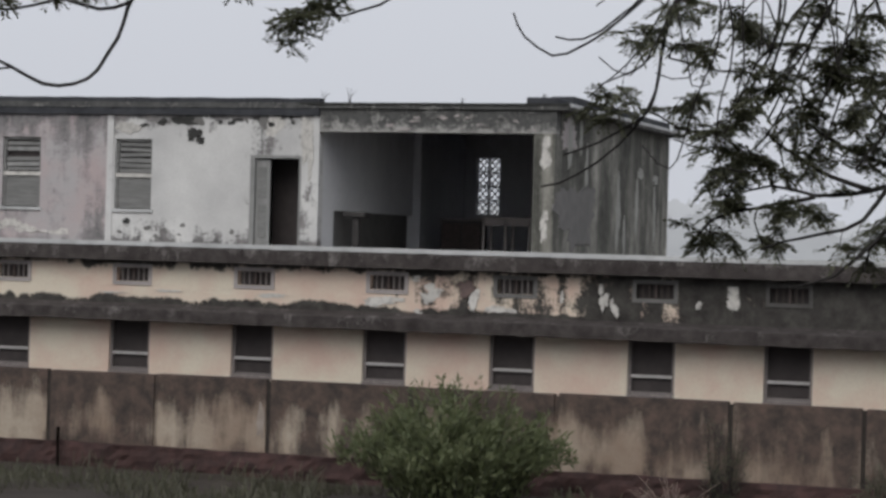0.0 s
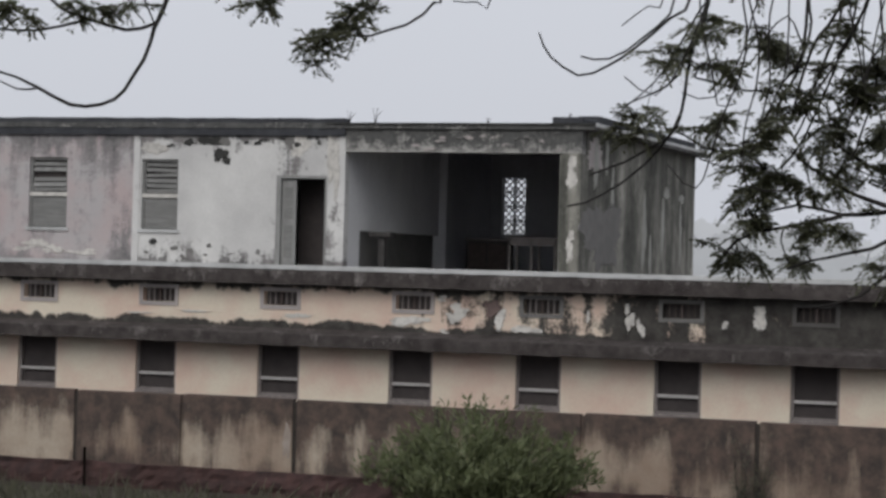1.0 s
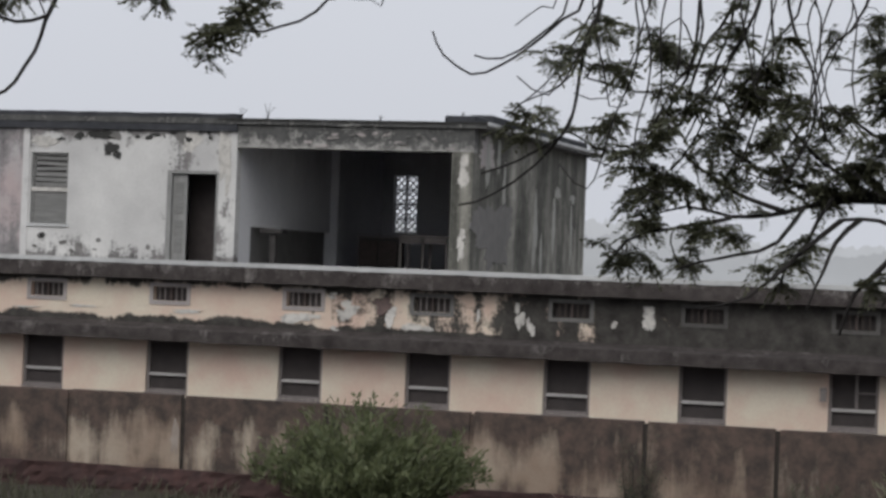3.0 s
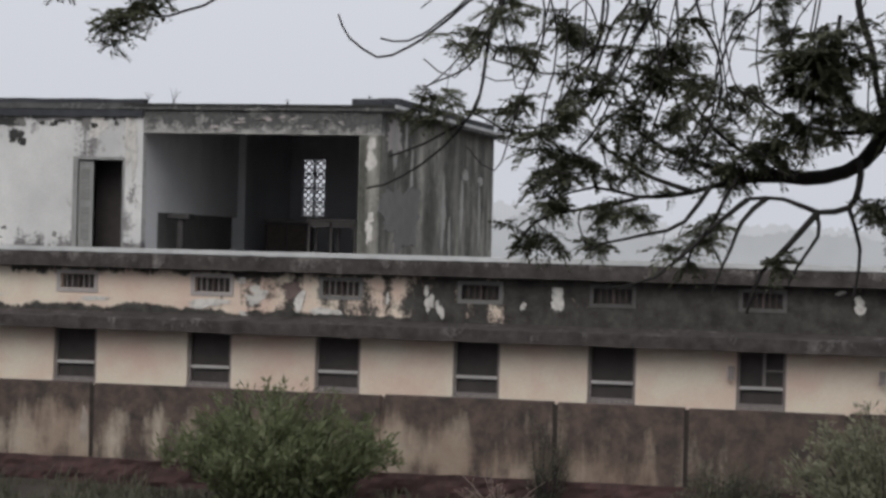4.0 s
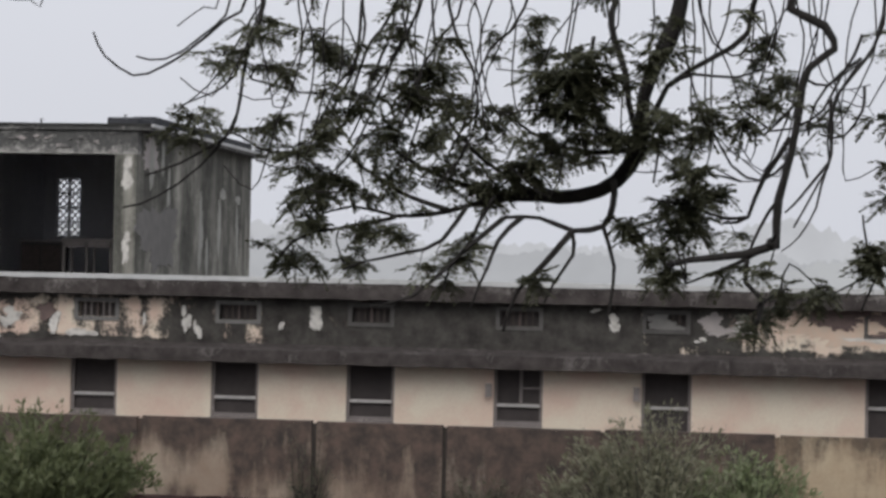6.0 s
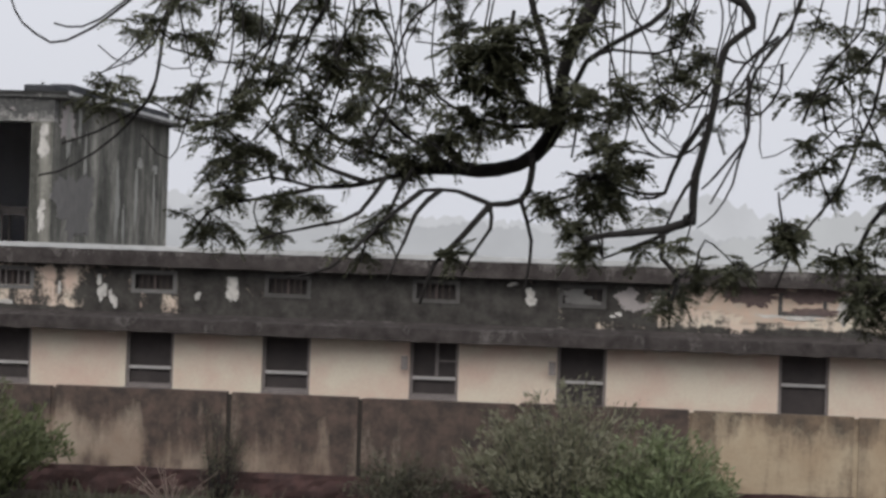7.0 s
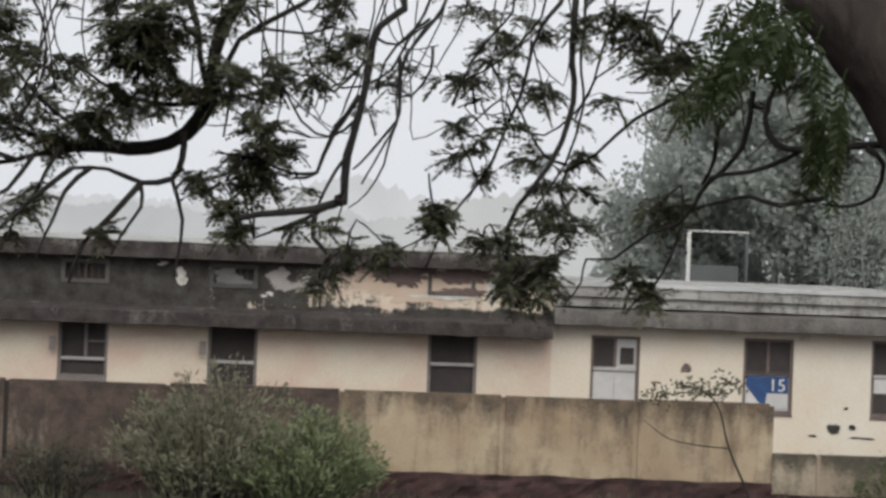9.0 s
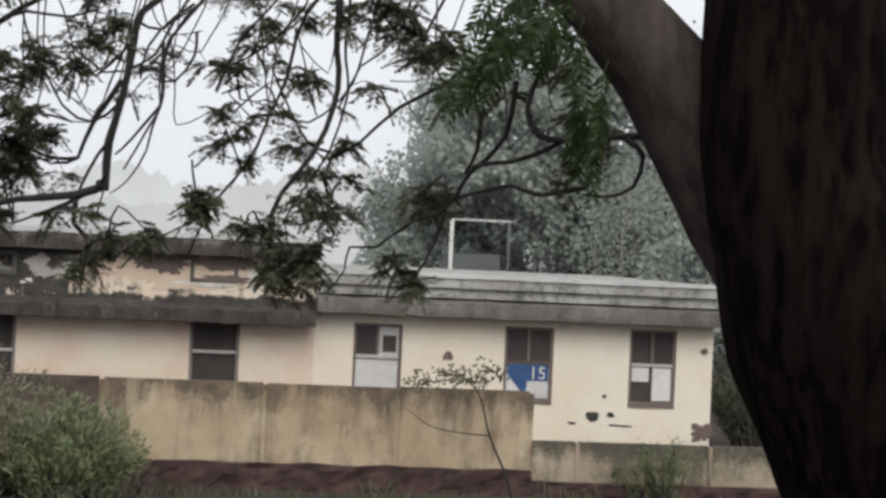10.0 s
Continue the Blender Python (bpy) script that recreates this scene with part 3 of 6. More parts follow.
def jali_block():
    """One block: a rim, a cross of diagonals and a ring of lozenges."""
    bm = bmesh.new()
    w, h, t = 0.375, 0.42, 0.022
    for r in ((0, w, 0, 0.1, 0, t), (0, w, 0, 0.1, h - t, h), (0, t, 0, 0.1, t, h - t), (w - t, w, 0, 0.1, t, h - t)):
        box(bm, *r)
    for ax, az, bx, bz in ((0, 0, w, h), (0, h, w, 0), (w / 2, 0, w, h / 2), (w, h / 2, w / 2, h), (w / 2, h, 0, h / 2), (0, h / 2, w / 2, 0)):
        d = Vector((bx - ax, 0, bz - az))
        r = bmesh.ops.create_cube(bm, size=1)
        m = Matrix.Translation(((ax + bx) / 2, 0.05, (az + bz) / 2)) @ Matrix.Rotation(-math.atan2(d.z, d.x), 4, "Y") @ Matrix.Diagonal((d.length, 0.08, 0.026, 1))
        bmesh.ops.transform(bm, matrix=m, verts=r["verts"])
    return bm


block_mesh = None
for i in range(2):
    for k in range(4):
        if block_mesh is None:
            b0 = part("jali_block", jali_block(), m_inside, jali)
            block_mesh = b0.data
        else:
            b0 = new("jali_block", block_mesh)
            b0.parent = jali
        b0.location = (-21.25 + i * 0.375, 64.8, 6.1 + k * 0.43)

# boarded upper windows
for x0, x1, z0, z1 in up_win:
    w = part("window", boxes((x0 - 0.06, x1 + 0.06, FY - 0.05, FY + 0.1, z0 - 0.08, z0)), m_rim, building, "upper window closed with weathered louvres and board")
    y, t = FY + 0.06, 0.07
    part("frame", boxes((x0, x0 + t, y, y + 0.08, z0, z1), (x1 - t, x1, y, y + 0.08, z0, z1), (x0 + t, x1 - t, y, y + 0.08, z1 - t, z1)), m_board, w)
    zt = z0 + 0.88
    part("transom", boxes((x0 - 0.02, x1, y - 0.02, y + 0.07, zt - 0.05, zt + 0.05)), m_patch_white, w, "pale transom")
    for k in range(6):
        za = zt + 0.06 + k * 0.135
        wr = random.Random(int(x0 * 100) + k)
        if x0 < -30.0 and k == 3:
            continue
        hw = (x1 - x0) / 2 - t
        sl = part("slat", boxes((-hw, hw, -0.01, 0.01, -0.055 * wr.uniform(0.6, 1.1), 0.055)), m_board if wr.random() < 0.7 else m_leaf_grey, w)
        sl.location = ((x0 + x1) / 2, y + 0.05, za + 0.06)
        sl.rotation_euler = (wr.uniform(-0.25, 0.05), wr.gauss(0, 0.016), 0)
    part("backing", boxes((x0 + t, x1 - t, y + 0.12, y + 0.14, zt, z1)), m_dim_sheet, w)
    part("board", boxes((x0 + t, x1 - t, y + 0.03, y + 0.055, z0 + 0.02, zt - 0.05)), m_board, w, "grey board")
# door
door = part("door", boxes((-23.34, -22.95, FY + 0.06, FY + 0.11, 5.02, 7.2), bevel=0.008), m_leaf_grey, building, "grey wooden double door with one leaf shut")
part("door_frame", boxes((-23.47, -23.345, FY - 0.03, FY + 0.12, 5.0, 7.22), (-22.13, -22.08, FY - 0.02, FY + 0.12, 5.0, 7.22), (-23.47, -22.08, FY - 0.03, FY + 0.12, 7.225, 7.3)), m_leaf_grey, door)
for za, zb in ((5.2, 6.05), (6.2, 7.0)):
    part("panel", boxes((-23.27, -23.03, FY + 0.045, FY + 0.058, za, zb), bevel=0.005), m_board, door)
# sheets added to close niche and doorway; their grey stands for dim depth
part("niche_shade", boxes((RX0 - 0.24, RX0 - 0.16, 54.1, 60.1, 5.0, 5.95)), m_patch_dull, building)
part("doorway_shade", boxes((-23.28, -22.1, FY + 1.02, FY + 1.06, 5.02, 7.25)), m_dim_sheet, door, "added dark sheet for the doorway's dim depth")
# things in the open room
table = thing("table", (-18.1, 58, 5.012), "plain grey wooden table in the open roofed room", "table")
part("tabletop", boxes((-18.75, -17.35, 57.6, 58.4, 5.86, 5.93), bevel=0.01), m_frame, table)
part("apron", boxes((-18.7, -17.4, 57.64, 57.67, 5.7, 5.86)), m_frame, table)
for x in (-18.72, -18.1, -17.44):
    for y in (57.64, 58.3):
        part("leg", boxes((x, x + 0.06, y, y + 0.06, 5.012, 5.86)), m_frame, table)
stand = thing("stand", (-21.25, 54.8, 5.012), "small dark one-legged stand beside the interior wall", "stand")
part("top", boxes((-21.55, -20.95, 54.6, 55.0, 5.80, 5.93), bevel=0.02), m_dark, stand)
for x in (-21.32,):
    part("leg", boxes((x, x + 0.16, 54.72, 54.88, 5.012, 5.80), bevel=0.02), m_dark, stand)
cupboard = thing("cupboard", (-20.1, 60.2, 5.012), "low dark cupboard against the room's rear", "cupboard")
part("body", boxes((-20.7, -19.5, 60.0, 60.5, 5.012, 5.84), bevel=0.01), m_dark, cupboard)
part("top", boxes((-20.74, -19.46, 59.96, 60.52, 5.842, 5.90), bevel=0.01), m_frame, cupboard)
for x in (-20.66, -20.08):
    part("door", boxes((x, x + 0.54, 59.975, 59.998, 5.06, 5.78), bevel=0.006), m_frame_dark, cupboard)

# right wing, a lower roof
WING = [(5.88, 7.04, 1.42, 3.08, "sheet"), (9.5, 10.69, 1.37, 3.14, "poster"), (12.55, 13.7, 1.37, 3.18, "paper")]
part("wall", pierced(4.94, 14.6, 0, 4.0, FY, 0.3, [w[:4] for w in WING]), m_wing, building, "pale peach plaster wall")
part("wall", boxes((14.3, 14.6, FY + 0.3, 66, 0, 4.0)), m_wing, building)
part("wall", boxes((4.94, 14.3, 65.7, 66, 0, 4.0)), m_wing, building)
part("roof_slab", ragged_slab(4.94, 14.75, FY - 0.42, 66.3, 4.0, 4.3, amp=0.02, seed=41), m_beam, building)
part("slab_edge", ragged_slab(5.0, 14.75, FY - 0.47, FY - 0.3, 4.23, 4.33, amp=0.02, seed=43), m_rim, building, "pale edge strip with the sky's sheen put into its colour")
part("sunshade", ragged_slab(4.94, 14.7, FY - 0.6, FY, 3.32, 3.74, amp=0.05, seed=44, slope=0.08), m_eave, building, "mouldy concrete sunshade with a wavy edge")
part("fascia", ragged_slab(5.02, 14.7, FY - 0.3, FY, 3.76, 3.98, amp=0.02, seed=47), m_beam, building)
for x0, x1, z0, z1, style in WING:
    w, y, zt, t = window(building, x0, x1, z0, z1, style)
    xm = (x0 + x1) / 2
    part("pane", boxes((x0 + t, xm - 0.035, y + 0.05, y + 0.06, zt + 0.035, z1 - t)), m_dim_sheet, w)
    if style == "sheet":
        v = part("pane", boxes((xm + 0.035, x1 - t, y + 0.05, y + 0.06, zt + 0.035, z1 - t)), m_paper, w, "whitened pane")
        # dark plate painted for the shade in a small open vent
        part("open_vent_shade", boxes((xm + 0.13, x1 - t - 0.06, y + 0.02, y + 0.045, zt + 0.12, z1 - t - 0.2)), m_dim_sheet, w)
        for a, b in ((x0 + t, xm - 0.005), (xm + 0.005, x1 - t)):
            part("pane", boxes((a, b, y + 0.05, y + 0.06, z0 + t, zt - 0.035)), m_paper, w, "whitened pane")
    else:
        part("pane", boxes((xm + 0.035, x1 - t, y + 0.05, y + 0.06, zt + 0.035, z1 - t)), m_dim_sheet, w)
    if style == "poster":
        part("pane", boxes((x0 + t, x1 - t, y + 0.05, y + 0.06, z0 + t, zt - 0.035)), m_paper, w)
    if style == "paper":
        part("pane", boxes((x0 + t, xm - 0.02, y + 0.05, y + 0.06, z0 + t, zt - 0.035)), m_dim_sheet, w)
        part("mullion", boxes((xm - 0.02, xm + 0.02, y, y + 0.06, z0 + t, zt - 0.035)), m_frame_dark, w)
        part("sheet", boxes((x0 + t + 0.02, xm - 0.06, y + 0.03, y + 0.04, zt - 0.40, zt - 0.06)), m_paper, w, "white paper sheet")
        part("sheet", boxes((xm + 0.02, x1 - t - 0.01, y + 0.03, y + 0.04, z0 + t + 0.03, zt - 0.06)), m_paper, w, "greyish paper sheet")


def flat(points, y, thick=0.004):
    bm = bmesh.new()
    f = bm.faces.new([bm.verts.new((x, y, z)) for x, z in points])
    out = bmesh.ops.extrude_face_region(bm, geom=[f])
    for v in out["geom"]:
        if isinstance(v, bmesh.types.BMVert):
            v.co.y += thick
    bmesh.ops.recalc_face_normals(bm, faces=bm.faces)
    return bm


poster = thing("poster", (10.1, FY + 0.11, 1.5), "faded blue and white printed poster in a window", "poster")
part("sheet", flat([(9.6, 1.5), (10.6, 1.5), (10.6, 2.25), (9.6, 2.25)], FY + 0.104), m_paper, poster)
part("print", flat([(9.6, 2.245), (9.6, 2.0), (9.98, 1.55), (10.06, 1.55), (10.1, 1.85), (10.6, 1.85), (10.6, 2.245)], FY + 0.096), m_blue, poster, "blue field")
fig = bpy.data.curves.new("figures", "FONT")
fig.body, fig.size, fig.extrude = "15", 0.42, 0.002
fig.materials.append(m_white)
figs = new("figures", fig)
figs.rotation_euler = (radians(90), 0, 0)
figs.parent = poster
figs.location = Vector((10.13, FY + 0.09, 1.9)) - Vector(poster.location)

# broken plaster
KIND = {"r": m_patch_streak, "w": m_patch_white, "c": m_patch_cream, "b": m_patch_brown, "u": m_patch_white, "k": m_patch_black, "p": m_patch_grey, "s": m_patch_dull}
patch_count = [0]


def patch(x, z, w, h, kind, face=FY):
    patch_count[0] += 1
    rng = random.Random(patch_count[0])
    k = 1 if kind in "bc" else 2 if min(w, h) < 0.2 else 4
    for i in range(k):
        s = 1.0 if k == 1 else rng.uniform(0.35, 0.75)
        px, pz = (x, z) if k == 1 else (x + rng.uniform(-0.36, 0.36) * w, z + rng.uniform(-0.32, 0.32) * h)
        part("plaster_patch", flake(px, pz, face, w * s, h * s * rng.uniform(0.8, 1.3), patch_count[0] * 1.37 + i * 3.1, 0.006 + 0.0015 * ((patch_count[0] * 5 + i) % 13) + {"b": 0.024, "w": 0.010, "k": 0.010}.get(kind, 0.0)), KIND[kind], building)


patch(-19.61, 3.69, 0.99, 0.29, "w")
patch(-18.90, 3.47, 0.29, 0.13, "w")
patch(-18.38, 3.96, 0.66, 0.46, "w")
patch(-17.27, 3.80, 0.46, 0.60, "w")
patch(-17.61, 4.07, 0.56, 0.40, "b")
patch(-15.15, 3.96, 0.13, 0.53, "w")
patch(-14.07, 4.09, 0.29, 0.79, "w")
patch(-13.82, 3.73, 0.26, 0.46, "w")
patch(-10.88, 4.09, 0.46, 0.60, "w")
patch(-11.75, 3.83, 0.16, 0.33, "w")
patch(-3.82, 4.11, 0.37, 0.42, "w")
patch(-4.23, 4.39, 0.45, 0.16, "w")
patch(-1.76, 3.76, 0.40, 0.19, "w")
patch(-0.71, 4.00, 0.7, 0.5, "w")
patch(-1.25, 4.05, 0.8, 0.5, "p")
patch(-2.6, 4.1, 1.1, 0.45, "s")
patch(1.75, 4.10, 3.6, 0.80, "c")
patch(2.2, 3.83, 1.9, 0.20, "w")
patch(1.45, 4.32, 1.5, 0.62, "b")
patch(2.75, 4.36, 1.5, 0.30, "b")
patch(2.75, 3.98, 1.3, 0.22, "b")
patch(3.62, 4.12, 0.5, 0.60, "w")
patch(4.3, 4.20, 0.8, 0.40, "p")
patch(-15.72, 7.47, 0.40, 0.79, "u")
patch(-15.65, 5.75, 0.24, 0.66, "u")
patch(-22.78, 8.03, 0.66, 0.53, "u")
patch(-21.91, 7.25, 0.34, 1.99, "u")
patch(-29.93, 5.35, 0.79, 0.40, "u")
for x, z, w, h in ((11.75, 1.05, 0.5, 0.26), (12.2, 1.15, 0.34, 0.16), (11.35, 0.9, 0.5, 0.10), (12.4, 0.88, 0.7, 0.09), (11.95, 1.52, 0.13, 0.13), (8.15, 2.38, 0.26, 0.22), (14.38, 2.72, 0.2, 0.15), (14.4, 0.75, 0.6, 0.5)):
    patch(x, z, w, h, "b" if x > 14 or x < 9 else "k")


for x, z, w, h in ((-25.3, 8.15, 0.8, 0.3), (-25.1, 7.8, 0.4, 0.5), (-24.9, 7.7, 0.25, 0.35), (-26.0, 8.18, 0.35, 0.2), (-26.5, 8.05, 0.25, 0.1), (-23.9, 8.15, 0.4, 0.2), (-27.0, 5.55, 0.3, 0.2)):
    patch(x, z, w, h, "k")
for x, z, w, h in ((-30.4, 5.35, 1.3, 0.35), (-29.0, 5.25, 1.0, 0.2), (-26.8, 7.92, 0.9, 0.3)):
    patch(x, z, w, h, "u")
for x, z, w, h in ((-22.7, 3.76, 1.5, 0.15), (-25.4, 3.74, 1.2, 0.10), (-27.0, 3.70, 1.0, 0.09), (-16.7, 3.62, 0.7, 0.2), (-18.9, 4.28, 0.5, 0.16)):
    patch(x, z, w, h, "w")


fleck_rng = random.Random(31)
for k in range(26):
    x = fleck_rng.triangular(-21.2, -15.6, -17.4)
    z = 7.99 if k % 3 == 0 else fleck_rng.uniform(8.05, 8.42)
    patch(x, z, fleck_rng.uniform(0.15, 0.42), fleck_rng.uniform(0.05, 0.12), "p" if k % 2 else "s", FY - 0.035)
for k in range(16):
    x = fleck_rng.uniform(-27.2, -22.2)
    patch(x, fleck_rng.uniform(8.08, 8.3), fleck_rng.uniform(0.12, 0.34), fleck_rng.uniform(0.1, 0.4), "k" if k % 3 == 0 else "s")
for k in range(10):
    patch(fleck_rng.uniform(-27.2, -23.6), fleck_rng.uniform(5.1, 5.5), fleck_rng.uniform(0.1, 0.35), fleck_rng.uniform(0.08, 0.2), "s")


def side_patch(y, z, w, h, kind):
    """The same on the side wall, which faces +x."""
    patch_count[0] += 1
    ob = part("plaster_patch", flake(y, z, 0.0, w, h, patch_count[0] * 1.37, 0.01 + 0.002 * (patch_count[0] % 5)), KIND[kind], building)
    ob.rotation_euler = (0, 0, radians(90))
    ob.location = Vector((UX, 0, 0)) - Vector(building.location)


side_patch(54.9, 5.95, 3.6, 1.8, "s")
side_patch(54.2, 7.9, 1.4, 0.9, "p")
for y, z, w, h in ((59.2, 6.1, 0.5, 2.2), (59.9, 5.5, 0.3, 1.0), (61.2, 6.3, 0.4, 1.9), (61.5, 7.3, 0.7, 0.3), (63.4, 7.2, 0.7, 0.3), (63.3, 6.2, 0.35, 1.7), (54.3, 7.7, 0.5, 1.2), (55.3, 7.9, 0.4, 1.0), (55.9, 7.2, 0.3, 1.2)):
    side_patch(y, z, w, h, "r")
# dry weeds on the roof edge
for x, y, z, k in ((-21.6, 53.2, 8.64, 0.35), (-20.9, 53.2, 8.64, 0.45), (-17.9, 53.2, 8.64, 0.18), (-15.9, 53.6, 8.8, 0.16)):
    wd = thing("weed", (x, y, z), "thin dry weed growing on the roof edge", "weed", "weeds on the roof")
    for s in (-0.35, 0.3, 0.9):
        v, f = [], []
        tube(v, f, smooth_line([(x, y, z), (x + s * k * 0.2, y, z + k * 0.5), (x + s * k * 0.5, y, z + k * (1 - abs(s) * 0.3))]), 0.012, 0.006, 4)
        part("stem", (v, f), m_twig, wd)

# trunk and limb differ in bark only to paint the shaded and lit wood
bough("trunk", [(3.00, 6.75, -0.10, 0.62), (2.95, 6.75, 0.80, 0.48), (2.86, 6.75, 2.60, 0.43), (2.66, 6.75, 3.95, 0.41), (2.54, 6.75, 4.28, 0.40), (2.41, 6.75, 4.56, 0.385), (2.27, 6.75, 4.83, 0.365), (2.19, 6.76, 5.06, 0.34), (2.11, 6.78, 5.28, 0.30), (2.115, 6.80, 5.54, 0.31), (2.135, 6.85, 5.80, 0.31), (2.20, 6.95, 6.10, 0.30), (2.45, 7.70, 8.00, 0.20), (2.52, 8.60, 9.40, 0.14)], m_bark_shaded, "thick furrowed trunk with its shade put into near-black bark")
bough("limb", [(2.57, 7.21, 4.32, 0.169), (2.38, 7.17, 4.71, 0.226), (2.21, 7.13, 4.96, 0.226), (2.06, 7.10, 5.17, 0.225), (1.89, 7.06, 5.39, 0.193), (1.72, 7.04, 5.60, 0.159), (1.53, 7.02, 5.80, 0.134), (1.39, 7.08, 5.99, 0.125), (0.98, 7.27, 6.85, 0.100), (0.36, 7.97, 7.40, 0.070)], m_bark_lit, "leaning furrowed limb with its light put into greyer bark")
branch([(0.36, 7.97, 7.40), (0.60, 9.20, 7.50), (-0.34, 8.88, 6.40), (-0.41, 8.94, 6.14), (-0.47, 8.99, 5.92), (-0.53, 9.03, 5.72), (-0.58, 9.07, 5.53), (-0.68, 9.09, 5.41), (-0.82, 9.11, 5.37), (-0.98, 9.12, 5.36), (-1.16, 9.12, 5.33)], 0.062, 0.026)
branch([(-1.16, 9.12, 5.33), (-1.35, 9.15, 5.28), (-1.56, 9.16, 5.26), (-1.73, 9.18, 5.28), (-1.90, 9.20, 5.23)], 0.018, 0.005, 5.0)
branch([(-0.67, 8.97, 5.40), (-0.66, 8.97, 5.30), (-0.69, 8.97, 5.22), (-0.82, 8.96, 5.21), (-0.96, 8.95, 5.25), (-1.09, 8.93, 5.24)], 0.022, 0.010)
branch([(-0.82, 8.96, 5.21), (-0.91, 8.95, 5.09), (-1.01, 8.94, 4.98), (-1.08, 8.93, 4.82)], 0.011, 0.004)
branch([(-0.82, 8.96, 5.20), (-0.80, 8.96, 5.12), (-0.87, 8.96, 5.01), (-0.91, 8.95, 4.94)], 0.007, 0.003)
branch([(-0.69, 8.97, 5.22), (-0.64, 8.98, 5.08), (-0.64, 8.98, 4.95), (-0.66, 8.97, 4.87)], 0.007, 0.003)
branch([(-1.02, 8.94, 5.25), (-1.11, 8.90, 5.16), (-1.14, 8.86, 5.06), (-1.20, 8.82, 4.90)], 0.009, 0.003)
branch([(-1.09, 8.93, 5.24), (-1.30, 8.84, 5.08), (-1.41, 8.75, 4.96), (-1.55, 8.66, 4.91)], 0.009, 0.003, 2.0)
branch([(-1.24, 9.01, 5.29), (-1.34, 8.97, 5.17), (-1.49, 8.91, 5.12), (-1.70, 8.84, 5.02)], 0.008, 0.003, 4.0)
branch([(-1.13, 9.02, 5.33), (-1.23, 8.98, 5.15), (-1.32, 8.94, 5.06), (-1.34, 8.90, 4.98)], 0.007, 0.003, 2.0)
branch([(-1.34, 9.10, 5.28), (-1.54, 9.16, 5.35), (-1.70, 9.23, 5.45), (-1.81, 9.31, 5.54)], 0.009, 0.003, 6.0)
branch([(-1.55, 9.07, 5.26), (-1.76, 9.10, 5.19), (-1.95, 9.13, 5.13), (-2.05, 9.17, 5.04)], 0.007, 0.003, 5.0)
branch([(-1.16, 9.12, 5.33), (-1.37, 9.22, 5.43), (-1.53, 9.33, 5.53), (-1.67, 9.43, 5.60)], 0.009, 0.004, 6.0)
branch([(-0.98, 9.14, 5.36), (-1.16, 9.25, 5.46), (-1.30, 9.36, 5.58), (-1.41, 9.47, 5.73)], 0.010, 0.004, 5.0)
branch([(-1.54, 9.57, 6.99), (-1.47, 9.41, 6.18), (-1.44, 9.34, 5.93), (-1.46, 9.26, 5.71), (-1.55, 9.16, 5.49)], 0.006, 0.003, 2.0)
branch([(-1.51, 9.38, 6.95), (-1.36, 9.23, 6.15), (-1.25, 9.14, 5.82), (-1.26, 9.03, 5.58), (-1.35, 8.89, 5.37)], 0.008, 0.003, 1.0)
branch([(-0.94, 9.45, 6.95), (-1.07, 9.27, 6.14), (-1.19, 9.21, 5.95), (-1.27, 9.15, 5.71), (-1.35, 9.09, 5.52)], 0.007, 0.003, 2.0)
branch([(-1.55, 9.58, 6.97), (-1.61, 9.39, 6.15), (-1.69, 9.34, 5.88), (-1.76, 9.27, 5.75), (-1.91, 9.18, 5.62)], 0.007, 0.003, 3.0)
branch([(-1.67, 9.55, 6.99), (-1.73, 9.37, 6.16), (-1.81, 9.39, 5.85), (-1.95, 9.38, 5.61), (-2.13, 9.35, 5.53), (-2.36, 9.29, 5.59)], 0.008, 0.003, 2.0)
branch([(-1.53, 9.58, 6.97), (-1.56, 9.40, 6.15), (-1.62, 9.35, 5.93), (-1.72, 9.28, 5.68), (-1.79, 9.21, 5.49)], 0.006, 0.003, 2.0)
branch([(-0.56, 8.97, 5.55), (-0.62, 9.07, 5.83), (-0.68, 9.18, 6.03), (-0.68, 9.30, 6.23)], 0.012, 0.008)
branch([(-0.57, 8.97, 5.52), (-0.71, 9.05, 5.62), (-0.76, 9.13, 5.79), (-0.75, 9.22, 5.98)], 0.012, 0.006, 3.0)
branch([(-0.58, 8.97, 5.51), (-0.79, 9.05, 5.53), (-0.94, 9.13, 5.60), (-1.07, 9.21, 5.67)], 0.011, 0.004, 4.0)
branch([(-0.50, 8.96, 5.67), (-0.48, 8.97, 5.56), (-0.49, 8.98, 5.40)], 0.006, 0.003)
branch([(-2.10, 9.25, 7.02), (-2.13, 9.08, 6.21), (-2.18, 9.06, 5.91), (-2.20, 9.03, 5.67), (-2.35, 8.96, 5.46), (-2.49, 8.89, 5.33), (-2.64, 8.81, 5.26)], 0.010, 0.003, 0.6)
branch([(-2.20, 9.01, 5.66), (-2.25, 8.97, 5.57), (-2.41, 8.90, 5.47), (-2.54, 8.83, 5.41)], 0.006, 0.003)
branch([(-2.18, 9.09, 6.00), (-2.22, 9.06, 5.84), (-2.32, 9.01, 5.74), (-2.41, 8.96, 5.69)], 0.005, 0.002, 0.5)
branch([(-1.46, 9.48, 7.03), (-1.58, 9.29, 6.21), (-1.71, 9.25, 5.95), (-1.76, 9.22, 5.81), (-1.83, 9.18, 5.60), (-1.98, 9.11, 5.52), (-2.13, 9.04, 5.53)], 0.008, 0.003, 1.5)
